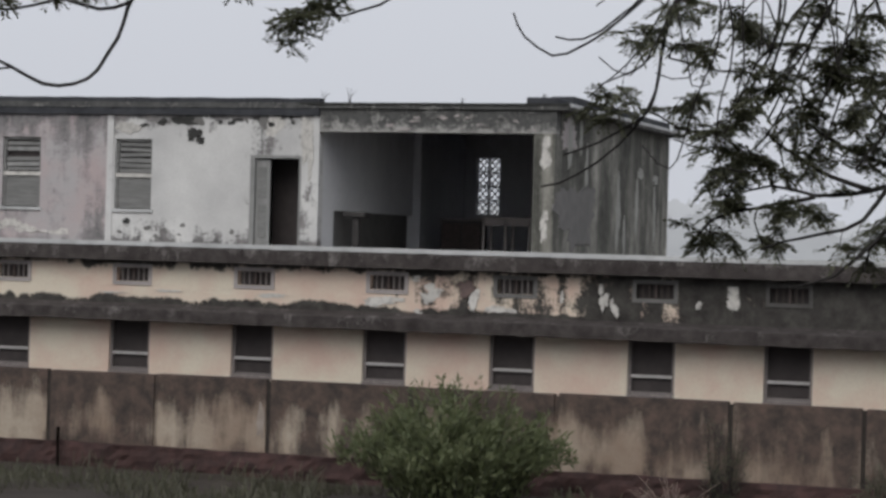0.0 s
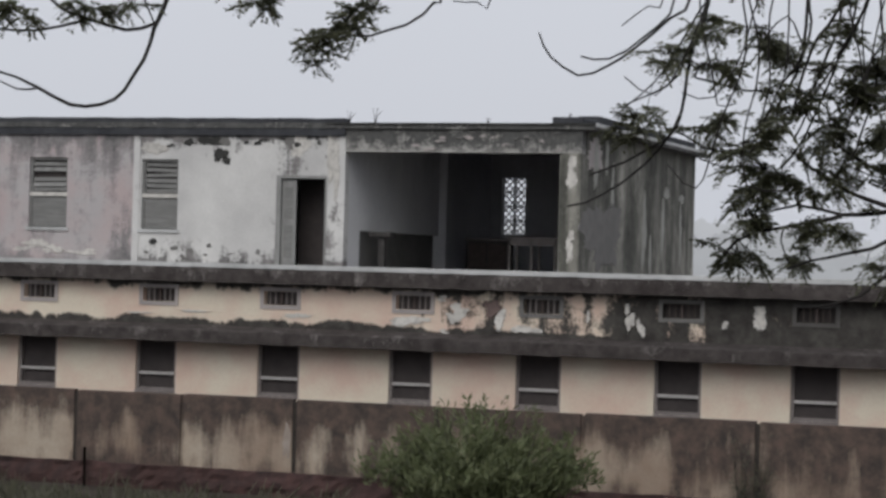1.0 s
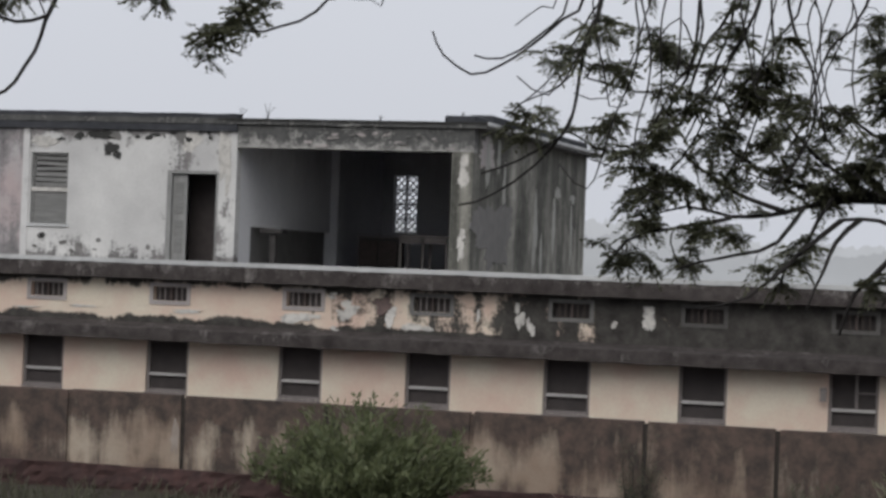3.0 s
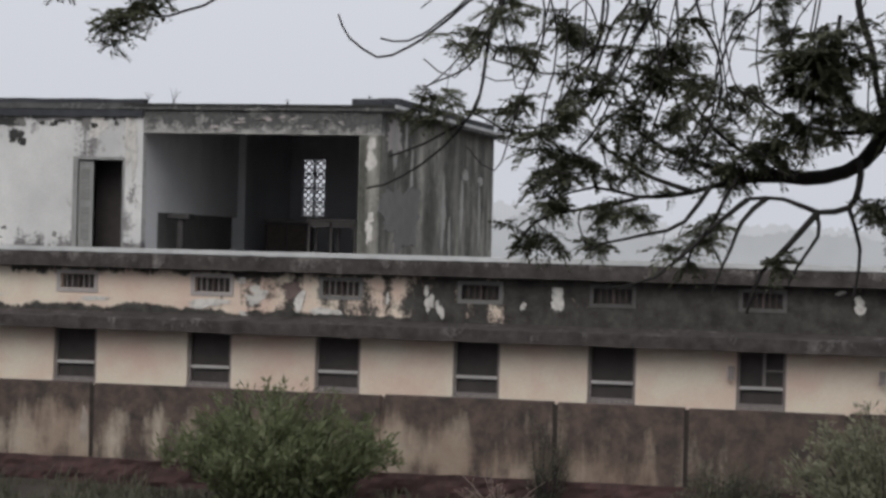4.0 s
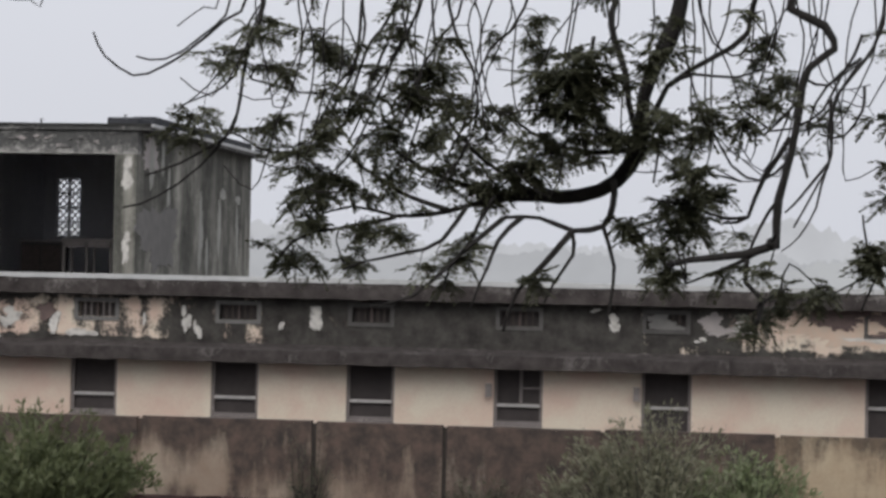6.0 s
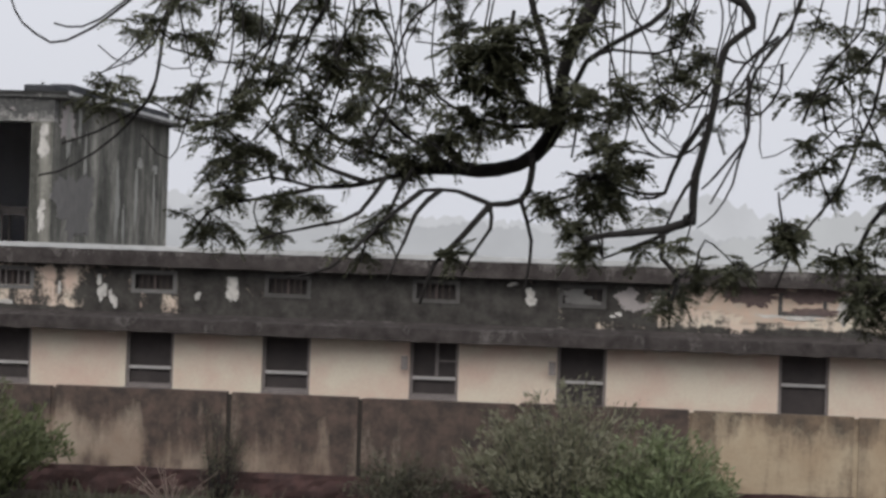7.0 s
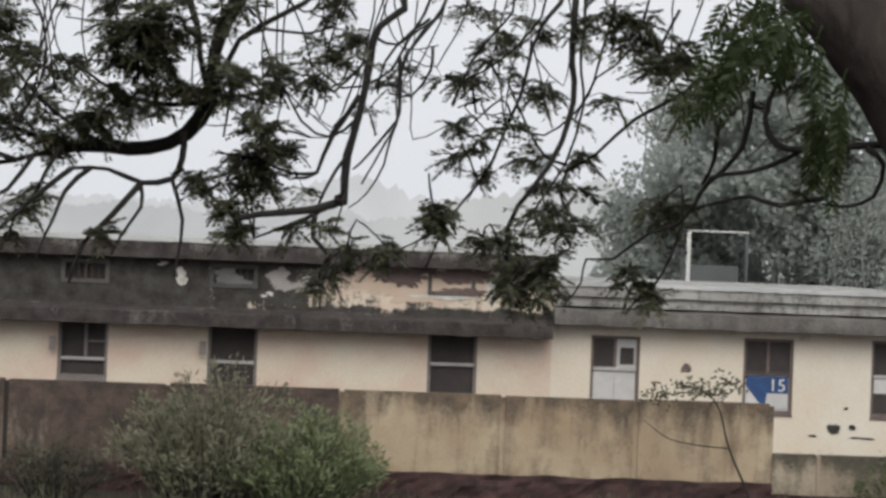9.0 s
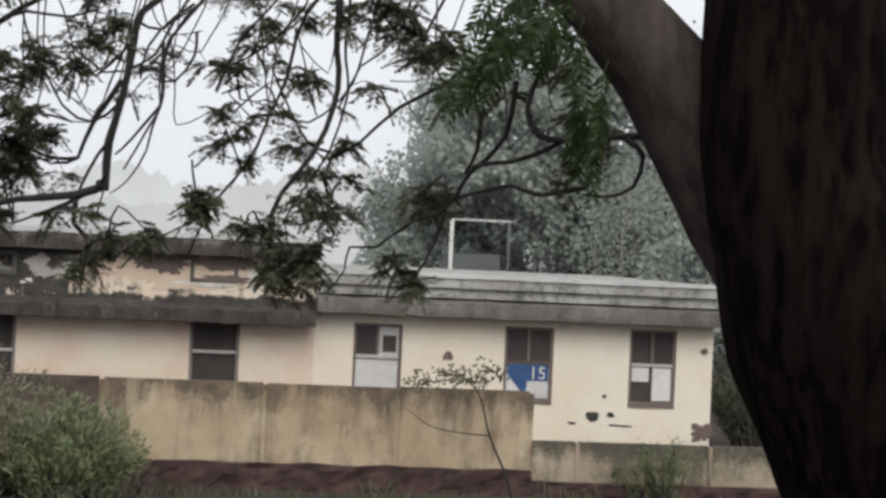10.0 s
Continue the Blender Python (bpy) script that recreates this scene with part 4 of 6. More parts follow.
branch([(-1.77, 9.42, 7.05), (-1.72, 9.26, 6.23), (-1.72, 9.26, 6.00), (-1.83, 9.24, 5.81), (-1.98, 9.18, 5.77), (-2.16, 9.11, 5.82)], 0.006, 0.003, 2.5)
branch([(-1.39, 9.49, 7.03), (-1.49, 9.30, 6.22), (-1.59, 9.25, 5.93), (-1.70, 9.18, 5.76), (-1.77, 9.11, 5.56)], 0.007, 0.003, 3.0)
branch([(-1.23, 9.50, 7.05), (-1.31, 9.33, 6.24), (-1.39, 9.27, 6.02), (-1.47, 9.21, 5.85), (-1.57, 9.15, 5.62)], 0.006, 0.003, 2.0)
branch([(-2.11, 9.36, 7.01), (-2.19, 9.17, 6.20), (-2.30, 9.12, 6.06), (-2.43, 9.07, 5.95), (-2.51, 9.02, 5.88), (-2.62, 8.95, 5.83), (-2.72, 8.88, 5.89), (-2.76, 8.83, 5.99)], 0.007, 0.003)
branch([(-2.15, 9.35, 7.01), (-2.26, 9.15, 6.19), (-2.38, 9.07, 6.00), (-2.50, 8.98, 5.90), (-2.59, 8.89, 5.90)], 0.005, 0.003)
branch([(-2.13, 9.35, 7.03), (-2.15, 9.17, 6.22), (-2.19, 9.11, 6.07), (-2.32, 9.04, 5.79), (-2.45, 8.95, 5.65)], 0.006, 0.002, 0.5)
branch([(-2.26, 9.32, 7.01), (-2.31, 9.14, 6.19), (-2.37, 9.03, 6.10), (-2.44, 8.92, 6.02)], 0.004, 0.002)
branch([(-4.23, 8.60, 7.04), (-4.20, 8.43, 6.23), (-4.25, 8.43, 6.11), (-4.32, 8.43, 5.97), (-4.36, 8.44, 5.83), (-4.45, 8.42, 5.70), (-4.54, 8.38, 5.65), (-4.65, 8.33, 5.65), (-4.76, 8.28, 5.70), (-4.90, 8.21, 5.77), (-5.02, 8.14, 5.79)], 0.010, 0.004)
branch([(-4.31, 8.41, 5.99), (-4.42, 8.38, 5.95), (-4.58, 8.32, 6.00), (-4.67, 8.29, 6.06), (-4.74, 8.27, 6.15)], 0.006, 0.005, 1.0)
branch([(-4.55, 8.28, 5.99), (-4.73, 8.22, 5.95), (-4.89, 8.17, 5.94), (-5.00, 8.14, 5.97)], 0.005, 0.003, 1.0)
branch([(-4.77, 8.30, 5.70), (-4.83, 8.27, 5.69), (-4.91, 8.22, 5.74)], 0.004, 0.002)
branch([(-3.13, 8.86, 6.97), (-3.12, 8.68, 6.17), (-3.16, 8.66, 6.09), (-3.26, 8.61, 5.99), (-3.38, 8.55, 5.93), (-3.46, 8.50, 5.94), (-3.58, 8.43, 5.88)], 0.007, 0.003, 1.0)
branch([(-3.36, 8.88, 6.99), (-3.39, 8.69, 6.18), (-3.45, 8.61, 6.05), (-3.54, 8.51, 5.95), (-3.64, 8.41, 5.85)], 0.007, 0.003, 2.0)
branch([(-2.93, 8.93, 6.96), (-2.94, 8.75, 6.15), (-3.01, 8.73, 6.10), (-3.09, 8.70, 6.10)], 0.004, 0.002)
branch([(-3.74, 8.72, 7.00), (-3.73, 8.54, 6.19), (-3.80, 8.53, 6.11), (-3.91, 8.48, 6.09)], 0.005, 0.002, 2.0)
branch([(-1.16, 8.87, 6.96), (-1.16, 8.70, 6.20), (-1.20, 8.72, 5.98), (-1.15, 8.76, 5.72), (-1.14, 8.77, 5.56), (-1.07, 8.77, 5.61)], 0.004, 0.002, 0.7)
branch([(-1.47, 9.40, 7.08), (-1.47, 9.23, 6.27), (-1.51, 9.25, 6.06), (-1.50, 9.28, 5.83), (-1.51, 9.29, 5.68), (-1.60, 9.27, 5.76)], 0.004, 0.002, 0.7)
branch([(1.44, 9.36, 7.06), (1.43, 9.20, 6.26), (1.44, 9.22, 6.05), (1.36, 9.26, 5.81), (1.29, 9.28, 5.66), (1.14, 9.30, 5.66)], 0.004, 0.002, 0.7)
branch([(0.37, 9.51, 7.13), (0.33, 9.35, 6.33), (0.30, 9.38, 6.10), (0.28, 9.41, 5.85), (0.23, 9.42, 5.68), (0.13, 9.42, 5.77)], 0.004, 0.002, 0.7)
branch([(-0.82, 9.05, 6.89), (-0.82, 8.87, 6.12), (-0.85, 8.90, 5.86), (-0.87, 8.92, 5.56), (-0.93, 8.93, 5.37), (-1.08, 8.90, 5.48)], 0.004, 0.002, 0.7)
branch([(0.32, 9.25, 6.98), (0.36, 9.08, 6.20), (0.38, 9.10, 6.00), (0.28, 9.13, 5.76), (0.20, 9.14, 5.61), (0.12, 9.13, 5.71)], 0.004, 0.002, 0.7)
branch([(0.66, 9.48, 7.05), (0.62, 9.32, 6.24), (0.59, 9.35, 5.97), (0.64, 9.38, 5.65), (0.65, 9.39, 5.45), (0.49, 9.39, 5.60)], 0.004, 0.002, 0.7)
branch([(-1.70, 8.60, 7.01), (-1.69, 8.43, 6.26), (-1.72, 8.46, 6.00), (-1.75, 8.48, 5.70), (-1.79, 8.49, 5.51), (-1.92, 8.46, 5.50)], 0.004, 0.002, 0.7)
branch([(-0.11, 8.94, 7.00), (-0.06, 8.78, 6.24), (-0.03, 8.81, 6.00), (-0.12, 8.83, 5.72), (-0.17, 8.84, 5.54), (-0.25, 8.84, 5.54)], 0.004, 0.002, 0.7)
branch([(-1.93, 8.50, 6.87), (-1.81, 8.35, 6.14), (-1.76, 8.39, 5.86), (-1.80, 8.41, 5.54), (-1.79, 8.42, 5.34), (-1.66, 8.45, 5.33)], 0.004, 0.002, 0.7)
branch([(-0.00, 8.77, 6.87), (0.05, 8.60, 6.12), (0.07, 8.62, 5.88), (-0.03, 8.65, 5.59), (-0.10, 8.66, 5.41), (-0.26, 8.65, 5.44)], 0.004, 0.002, 0.7)
branch([(0.44, 8.99, 7.02), (0.45, 8.83, 6.25), (0.45, 8.85, 6.07), (0.39, 8.88, 5.85), (0.34, 8.89, 5.71), (0.25, 8.89, 5.75)], 0.004, 0.002, 0.7)
branch([(-2.07, 8.81, 7.06), (-2.04, 8.65, 6.29), (-2.06, 8.68, 6.08), (-2.02, 8.71, 5.84), (-2.00, 8.73, 5.69), (-1.93, 8.75, 5.68)], 0.004, 0.002, 0.7)
branch([(-1.76, 9.01, 6.99), (-1.72, 8.85, 6.21), (-1.73, 8.88, 5.94), (-1.83, 8.88, 5.62), (-1.91, 8.88, 5.43), (-2.08, 8.84, 5.47)], 0.004, 0.002, 0.7)
branch([(-1.09, 8.80, 6.95), (-1.10, 8.63, 6.19), (-1.15, 8.66, 5.91), (-1.21, 8.68, 5.59), (-1.30, 8.67, 5.39), (-1.47, 8.65, 5.43)], 0.004, 0.002, 0.7)
branch([(-1.43, 9.32, 7.06), (-1.40, 9.16, 6.26), (-1.42, 9.17, 6.09), (-1.45, 9.19, 5.90), (-1.49, 9.20, 5.78), (-1.59, 9.18, 5.78)], 0.004, 0.002, 0.7)
branch([(-1.98, 8.68, 7.03), (-1.95, 8.52, 6.27), (-1.98, 8.54, 6.08), (-2.07, 8.55, 5.86), (-2.17, 8.54, 5.72), (-2.31, 8.49, 5.77)], 0.004, 0.002, 0.7)
branch([(-0.84, 9.25, 6.93), (-0.71, 9.09, 6.15), (-0.64, 9.12, 5.91), (-0.65, 9.14, 5.63), (-0.61, 9.16, 5.45), (-0.49, 9.16, 5.46)], 0.004, 0.002, 0.7)
branch([(-0.70, 8.96, 6.99), (-0.65, 8.79, 6.23), (-0.62, 8.82, 6.04), (-0.75, 8.83, 5.83), (-0.83, 8.84, 5.69), (-1.00, 8.82, 5.68)], 0.004, 0.002, 0.7)
branch([(-0.33, 8.90, 7.06), (-0.30, 8.74, 6.30), (-0.30, 8.78, 6.03), (-0.30, 8.81, 5.72), (-0.30, 8.82, 5.52), (-0.44, 8.81, 5.55)], 0.004, 0.002, 0.7)
branch([(0.08, 9.46, 7.19), (0.13, 9.31, 6.39), (0.16, 9.35, 6.07), (0.02, 9.38, 5.71), (-0.07, 9.40, 5.48), (-0.22, 9.38, 5.65)], 0.004, 0.002, 0.7)
branch([(0.05, 9.10, 7.03), (0.10, 8.94, 6.26), (0.14, 8.97, 5.98), (0.05, 9.00, 5.65), (-0.01, 9.01, 5.44), (-0.16, 9.01, 5.51)], 0.004, 0.002, 0.7)
branch([(-0.00, 8.77, 7.03), (0.04, 8.61, 6.28), (0.07, 8.63, 6.14), (-0.04, 8.65, 5.97), (-0.10, 8.66, 5.86), (-0.17, 8.66, 5.86)], 0.004, 0.002, 0.7)
branch([(-0.07, 9.45, 7.19), (-0.10, 9.30, 6.39), (-0.13, 9.34, 6.09), (-0.11, 9.37, 5.74), (-0.13, 9.39, 5.52), (-0.28, 9.38, 5.63)], 0.004, 0.002, 0.7)
branch([(-0.02, 8.90, 7.06), (0.01, 8.73, 6.30), (0.02, 8.76, 6.14), (-0.03, 8.78, 5.96), (-0.06, 8.79, 5.84), (-0.14, 8.79, 5.87)], 0.004, 0.002, 0.7)
branch([(-1.91, 8.56, 6.88), (-1.83, 8.40, 6.14), (-1.81, 8.43, 5.87), (-1.93, 8.43, 5.54), (-2.00, 8.43, 5.34), (-2.10, 8.40, 5.43)], 0.004, 0.002, 0.7)
branch([(-1.43, 8.64, 7.01), (-1.41, 8.48, 6.26), (-1.44, 8.50, 6.07), (-1.39, 8.53, 5.84), (-1.38, 8.55, 5.70), (-1.26, 8.57, 5.70)], 0.004, 0.002, 0.7)
branch([(0.42, 9.07, 7.03), (0.51, 8.90, 6.27), (0.58, 8.92, 6.06), (0.55, 8.95, 5.82), (0.57, 8.96, 5.67), (0.68, 8.95, 5.70)], 0.004, 0.002, 0.7)
branch([(-0.24, 8.83, 6.97), (-0.25, 8.66, 6.22), (-0.27, 8.69, 5.99), (-0.19, 8.71, 5.74), (-0.15, 8.73, 5.58), (-0.03, 8.72, 5.66)], 0.004, 0.002, 0.7)
branch([(-1.26, 9.18, 7.03), (-1.14, 9.03, 6.25), (-1.08, 9.06, 6.05), (-1.10, 9.08, 5.82), (-1.07, 9.10, 5.68), (-1.00, 9.10, 5.78)], 0.004, 0.002, 0.7)
branch([(-0.56, 9.42, 7.10), (-0.53, 9.26, 6.29), (-0.54, 9.29, 6.02), (-0.56, 9.32, 5.70), (-0.58, 9.33, 5.50), (-0.66, 9.32, 5.61)], 0.004, 0.002, 0.7)
branch([(-0.15, 9.18, 6.95), (-0.21, 9.01, 6.17), (-0.28, 9.04, 5.87), (-0.29, 9.07, 5.54), (-0.35, 9.08, 5.33), (-0.43, 9.07, 5.32)], 0.004, 0.002, 0.7)
branch([(-0.37, 9.01, 7.09), (-0.35, 8.85, 6.32), (-0.35, 8.89, 6.02), (-0.36, 8.92, 5.68), (-0.38, 8.93, 5.47), (-0.49, 8.92, 5.52)], 0.004, 0.002, 0.7)
branch([(1.40, 9.30, 7.05), (1.34, 9.15, 6.25), (1.30, 9.18, 5.99), (1.31, 9.21, 5.68), (1.27, 9.23, 5.49), (1.18, 9.23, 5.62)], 0.004, 0.002, 0.7)
branch([(-1.29, 8.67, 6.92), (-1.19, 8.51, 6.17), (-1.14, 8.54, 6.00), (-1.13, 8.56, 5.79), (-1.09, 8.57, 5.67), (-0.96, 8.59, 5.67)], 0.004, 0.002, 0.7)
branch([(-1.23, 9.28, 7.05), (-1.14, 9.12, 6.26), (-1.11, 9.15, 6.08), (-1.20, 9.16, 5.86), (-1.24, 9.17, 5.72), (-1.38, 9.14, 5.76)], 0.004, 0.002, 0.7)
branch([(0.22, 9.19, 7.06), (0.20, 9.02, 6.28), (0.18, 9.06, 5.97), (0.25, 9.09, 5.62), (0.27, 9.10, 5.41), (0.40, 9.09, 5.49)], 0.004, 0.002, 0.7)
branch([(0.03, 9.23, 7.06), (0.09, 9.07, 6.28), (0.12, 9.09, 6.11), (0.15, 9.11, 5.91), (0.20, 9.12, 5.78), (0.34, 9.11, 5.81)], 0.004, 0.002, 0.7)
branch([(1.54, 8.89, 6.97), (1.50, 8.72, 6.20), (1.49, 8.76, 5.92), (1.54, 8.78, 5.59), (1.55, 8.79, 5.38), (1.66, 8.76, 5.51)], 0.004, 0.002, 0.7)
branch([(0.59, 8.96, 6.94), (0.64, 8.78, 6.17), (0.68, 8.80, 5.95), (0.63, 8.83, 5.70), (0.62, 8.84, 5.54), (0.49, 8.85, 5.52)], 0.004, 0.002, 0.7)
branch([(-1.38, 8.89, 7.07), (-1.37, 8.73, 6.30), (-1.39, 8.75, 6.12), (-1.49, 8.76, 5.91), (-1.59, 8.75, 5.78), (-1.73, 8.72, 5.81)], 0.004, 0.002, 0.7)
branch([(-0.88, 9.16, 7.13), (-0.81, 9.01, 6.34), (-0.78, 9.03, 6.18), (-0.91, 9.05, 5.98), (-0.98, 9.05, 5.86), (-1.16, 9.03, 5.86)], 0.004, 0.002, 0.7)
branch([(1.59, 8.61, 6.91), (1.60, 8.43, 6.17), (1.63, 8.45, 5.95), (1.64, 8.47, 5.70), (1.66, 8.48, 5.55), (1.77, 8.46, 5.59)], 0.004, 0.002, 0.7)
branch([(-1.89, 9.13, 7.01), (-1.87, 8.97, 6.22), (-1.90, 8.98, 6.06), (-1.97, 8.99, 5.86), (-2.05, 8.98, 5.74), (-2.18, 8.95, 5.77)], 0.004, 0.002, 0.7)
branch([(-0.76, 8.92, 6.86), (-0.78, 8.74, 6.11), (-0.82, 8.77, 5.84), (-0.84, 8.79, 5.54), (-0.90, 8.79, 5.34), (-1.07, 8.77, 5.47)], 0.004, 0.002, 0.7)
branch([(0.91, 9.28, 7.02), (0.87, 9.11, 6.23), (0.84, 9.14, 6.04), (0.88, 9.16, 5.83), (0.88, 9.17, 5.70), (0.76, 9.17, 5.78)], 0.004, 0.002, 0.7)
branch([(0.36, 7.97, 7.40), (0.90, 9.00, 7.30), (0.06, 8.82, 6.22), (0.16, 8.82, 6.03), (0.19, 8.82, 5.95), (0.10, 8.81, 5.86), (0.06, 8.81, 5.72), (0.02, 8.81, 5.52), (-0.00, 8.81, 5.34), (-0.00, 8.80, 5.15)], 0.032, 0.022)
branch([(0.00, 8.80, 5.16), (-0.10, 8.80, 5.14), (-0.23, 8.80, 5.07), (-0.35, 8.79, 5.00)], 0.019, 0.006, 2.0)
branch([(-0.13, 8.80, 5.12), (-0.14, 8.77, 5.03), (-0.08, 8.75, 4.97), (-0.09, 8.72, 4.86), (-0.10, 8.70, 4.74)], 0.009, 0.003)
branch([(-0.09, 8.70, 4.94), (-0.03, 8.70, 4.99), (0.04, 8.70, 5.01)], 0.004, 0.002, 1.0)
branch([(-0.00, 8.79, 5.34), (-0.07, 8.80, 5.23), (-0.11, 8.80, 5.16)], 0.006, 0.004)
branch([(0.19, 8.77, 5.76), (0.18, 8.79, 5.48), (0.09, 8.79, 5.34), (0.03, 8.80, 5.28)], 0.007, 0.003)
branch([(0.18, 8.79, 5.47), (0.16, 8.79, 5.30), (0.09, 8.80, 5.18), (0.02, 8.80, 5.14)], 0.004, 0.002)
branch([(0.03, 8.88, 5.61), (-0.08, 8.92, 5.45), (-0.12, 8.96, 5.29), (-0.22, 8.99, 5.27)], 0.009, 0.004)
branch([(-0.12, 8.99, 5.29), (-0.22, 8.99, 5.29), (-0.35, 8.99, 5.33), (-0.50, 8.98, 5.33)], 0.006, 0.003, 5.0)
branch([(0.36, 7.97, 7.40), (-0.09, 9.02, 6.20), (-0.14, 9.02, 5.99), (-0.28, 9.00, 5.89), (-0.44, 8.98, 5.76), (-0.51, 8.97, 5.60)], 0.018, 0.016)
branch([(-0.43, 8.96, 5.76), (-0.35, 8.96, 5.81), (-0.19, 8.96, 5.79), (-0.06, 8.96, 5.84)], 0.006, 0.003, 1.0)
branch([(0.29, 8.84, 6.01), (0.21, 8.86, 5.79), (0.12, 8.87, 5.68), (-0.05, 8.88, 5.63), (-0.21, 8.87, 5.71)], 0.005, 0.003, 0.5)
branch([(0.02, 8.88, 5.52), (-0.09, 8.89, 5.44), (-0.22, 8.88, 5.49), (-0.29, 8.87, 5.60)], 0.005, 0.003, 0.5)
branch([(0.29, 8.85, 5.92), (0.14, 8.87, 5.75), (0.11, 8.88, 5.61)], 0.005, 0.003, 0.5)
branch([(0.06, 8.87, 5.74), (-0.09, 8.88, 5.61), (-0.20, 8.87, 5.65)], 0.005, 0.003, 0.5)
branch([(0.49, 9.00, 6.84), (0.37, 8.83, 6.08), (0.27, 8.85, 5.86), (0.19, 8.87, 5.66), (0.19, 8.88, 5.48)], 0.005, 0.003, 0.5)
branch([(0.08, 8.86, 5.83), (0.19, 8.86, 5.81), (0.31, 8.85, 5.92)], 0.005, 0.003, 0.5)
branch([(-0.44, 9.00, 6.85), (-0.39, 8.83, 6.08), (-0.38, 8.85, 5.91), (-0.34, 8.86, 5.75), (-0.31, 8.87, 5.60)], 0.005, 0.003, 0.5)
branch([(-0.42, 9.00, 6.85), (-0.31, 8.83, 6.08), (-0.24, 8.85, 5.91), (-0.17, 8.85, 5.89), (-0.13, 8.85, 5.98)], 0.005, 0.003, 0.5)
branch([(0.89, 8.77, 6.80), (0.89, 8.59, 6.05), (0.89, 8.59, 5.75), (0.88, 8.58, 5.53), (0.82, 8.57, 5.34), (0.74, 8.55, 5.20), (0.68, 8.53, 5.07), (0.71, 8.50, 4.95), (0.69, 8.47, 4.89)], 0.013, 0.004, 1.0)
branch([(0.90, 8.87, 6.82), (0.81, 8.70, 6.06), (0.73, 8.70, 5.84), (0.68, 8.68, 5.66), (0.58, 8.67, 5.46), (0.51, 8.65, 5.28), (0.40, 8.62, 5.11), (0.32, 8.59, 4.91)], 0.010, 0.003, 1.0)
branch([(1.28, 8.28, 5.66), (1.19, 8.35, 5.58), (1.08, 8.42, 5.50), (0.94, 8.49, 5.36), (0.83, 8.55, 5.31)], 0.007, 0.004)
branch([(1.06, 8.76, 6.76), (1.02, 8.58, 6.01), (0.98, 8.61, 5.78), (0.91, 8.63, 5.58), (0.74, 8.66, 5.45), (0.61, 8.66, 5.50)], 0.005, 0.003, 1.2)
branch([(0.76, 8.79, 6.75), (0.72, 8.61, 6.00), (0.68, 8.63, 5.83), (0.56, 8.65, 5.72), (0.43, 8.66, 5.65)], 0.005, 0.003, 1.2)
branch([(0.83, 8.65, 5.34), (0.74, 8.66, 5.38), (0.68, 8.66, 5.47), (0.60, 8.66, 5.64)], 0.005, 0.003, 1.2)
branch([(1.22, 8.74, 6.77), (1.14, 8.56, 6.02), (1.09, 8.60, 5.78), (0.95, 8.62, 5.65), (0.85, 8.64, 5.49)], 0.005, 0.003, 1.2)
branch([(0.62, 8.80, 6.77), (0.59, 8.62, 6.02), (0.55, 8.64, 5.87), (0.45, 8.66, 5.72), (0.39, 8.67, 5.56)], 0.005, 0.003, 1.2)
branch([(0.83, 8.65, 5.32), (0.80, 8.66, 5.23), (0.84, 8.66, 5.15)], 0.005, 0.003, 1.2)
branch([(0.37, 8.69, 5.06), (0.34, 8.69, 5.13), (0.33, 8.69, 5.21), (0.32, 8.69, 5.30)], 0.005, 0.003, 1.2)
branch([(1.25, 8.56, 5.94), (1.18, 8.59, 5.72), (1.23, 8.59, 5.64), (1.29, 8.58, 5.57)], 0.005, 0.003, 1.2)
branch([(0.41, 8.82, 6.76), (0.35, 8.63, 6.01), (0.29, 8.65, 5.86), (0.21, 8.67, 5.75), (0.18, 8.68, 5.58), (0.18, 8.69, 5.45), (0.06, 8.70, 5.22)], 0.008, 0.003)
branch([(0.31, 8.66, 5.78), (0.31, 8.67, 5.69), (0.24, 8.68, 5.59), (0.13, 8.68, 5.60)], 0.005, 0.003)
branch([(1.77, 7.07, 5.39), (1.65, 7.13, 5.39), (1.46, 7.21, 5.38), (1.38, 7.26, 5.39), (1.34, 7.30, 5.46), (1.37, 7.32, 5.58), (1.40, 7.33, 5.71)], 0.020, 0.010)
branch([(1.47, 7.24, 5.38), (1.30, 7.35, 5.29), (1.19, 7.43, 5.27), (1.15, 7.51, 5.17), (1.10, 7.59, 5.11), (1.02, 7.67, 5.08), (0.91, 7.75, 4.97), (0.82, 7.82, 4.96), (0.81, 7.89, 4.89), (0.77, 7.96, 4.82)], 0.013, 0.004)
branch([(1.64, 7.10, 5.38), (1.70, 7.12, 5.33), (1.68, 7.15, 5.22), (1.62, 7.19, 5.18), (1.55, 7.23, 5.19)], 0.008, 0.003)
branch([(1.55, 7.23, 5.21), (1.42, 7.34, 5.19), (1.32, 7.43, 5.22), (1.26, 7.52, 5.20), (1.14, 7.61, 5.16)], 0.007, 0.004)
branch([(1.29, 7.37, 5.54), (1.28, 7.45, 5.37), (1.19, 7.54, 5.26), (1.16, 7.61, 5.17)], 0.015, 0.010)
branch([(1.20, 7.49, 5.45), (1.21, 7.55, 5.34), (1.19, 7.60, 5.26)], 0.007, 0.004)
branch([(1.12, 7.62, 5.11), (1.11, 7.67, 5.01), (1.08, 7.72, 4.90)], 0.005, 0.003, 1.0)
branch([(0.60, 8.28, 4.96), (0.61, 8.34, 5.11), (0.70, 8.39, 5.26), (0.80, 8.43, 5.41), (0.84, 8.48, 5.63), (0.84, 8.50, 5.97)], 0.006, 0.010, 0.6)
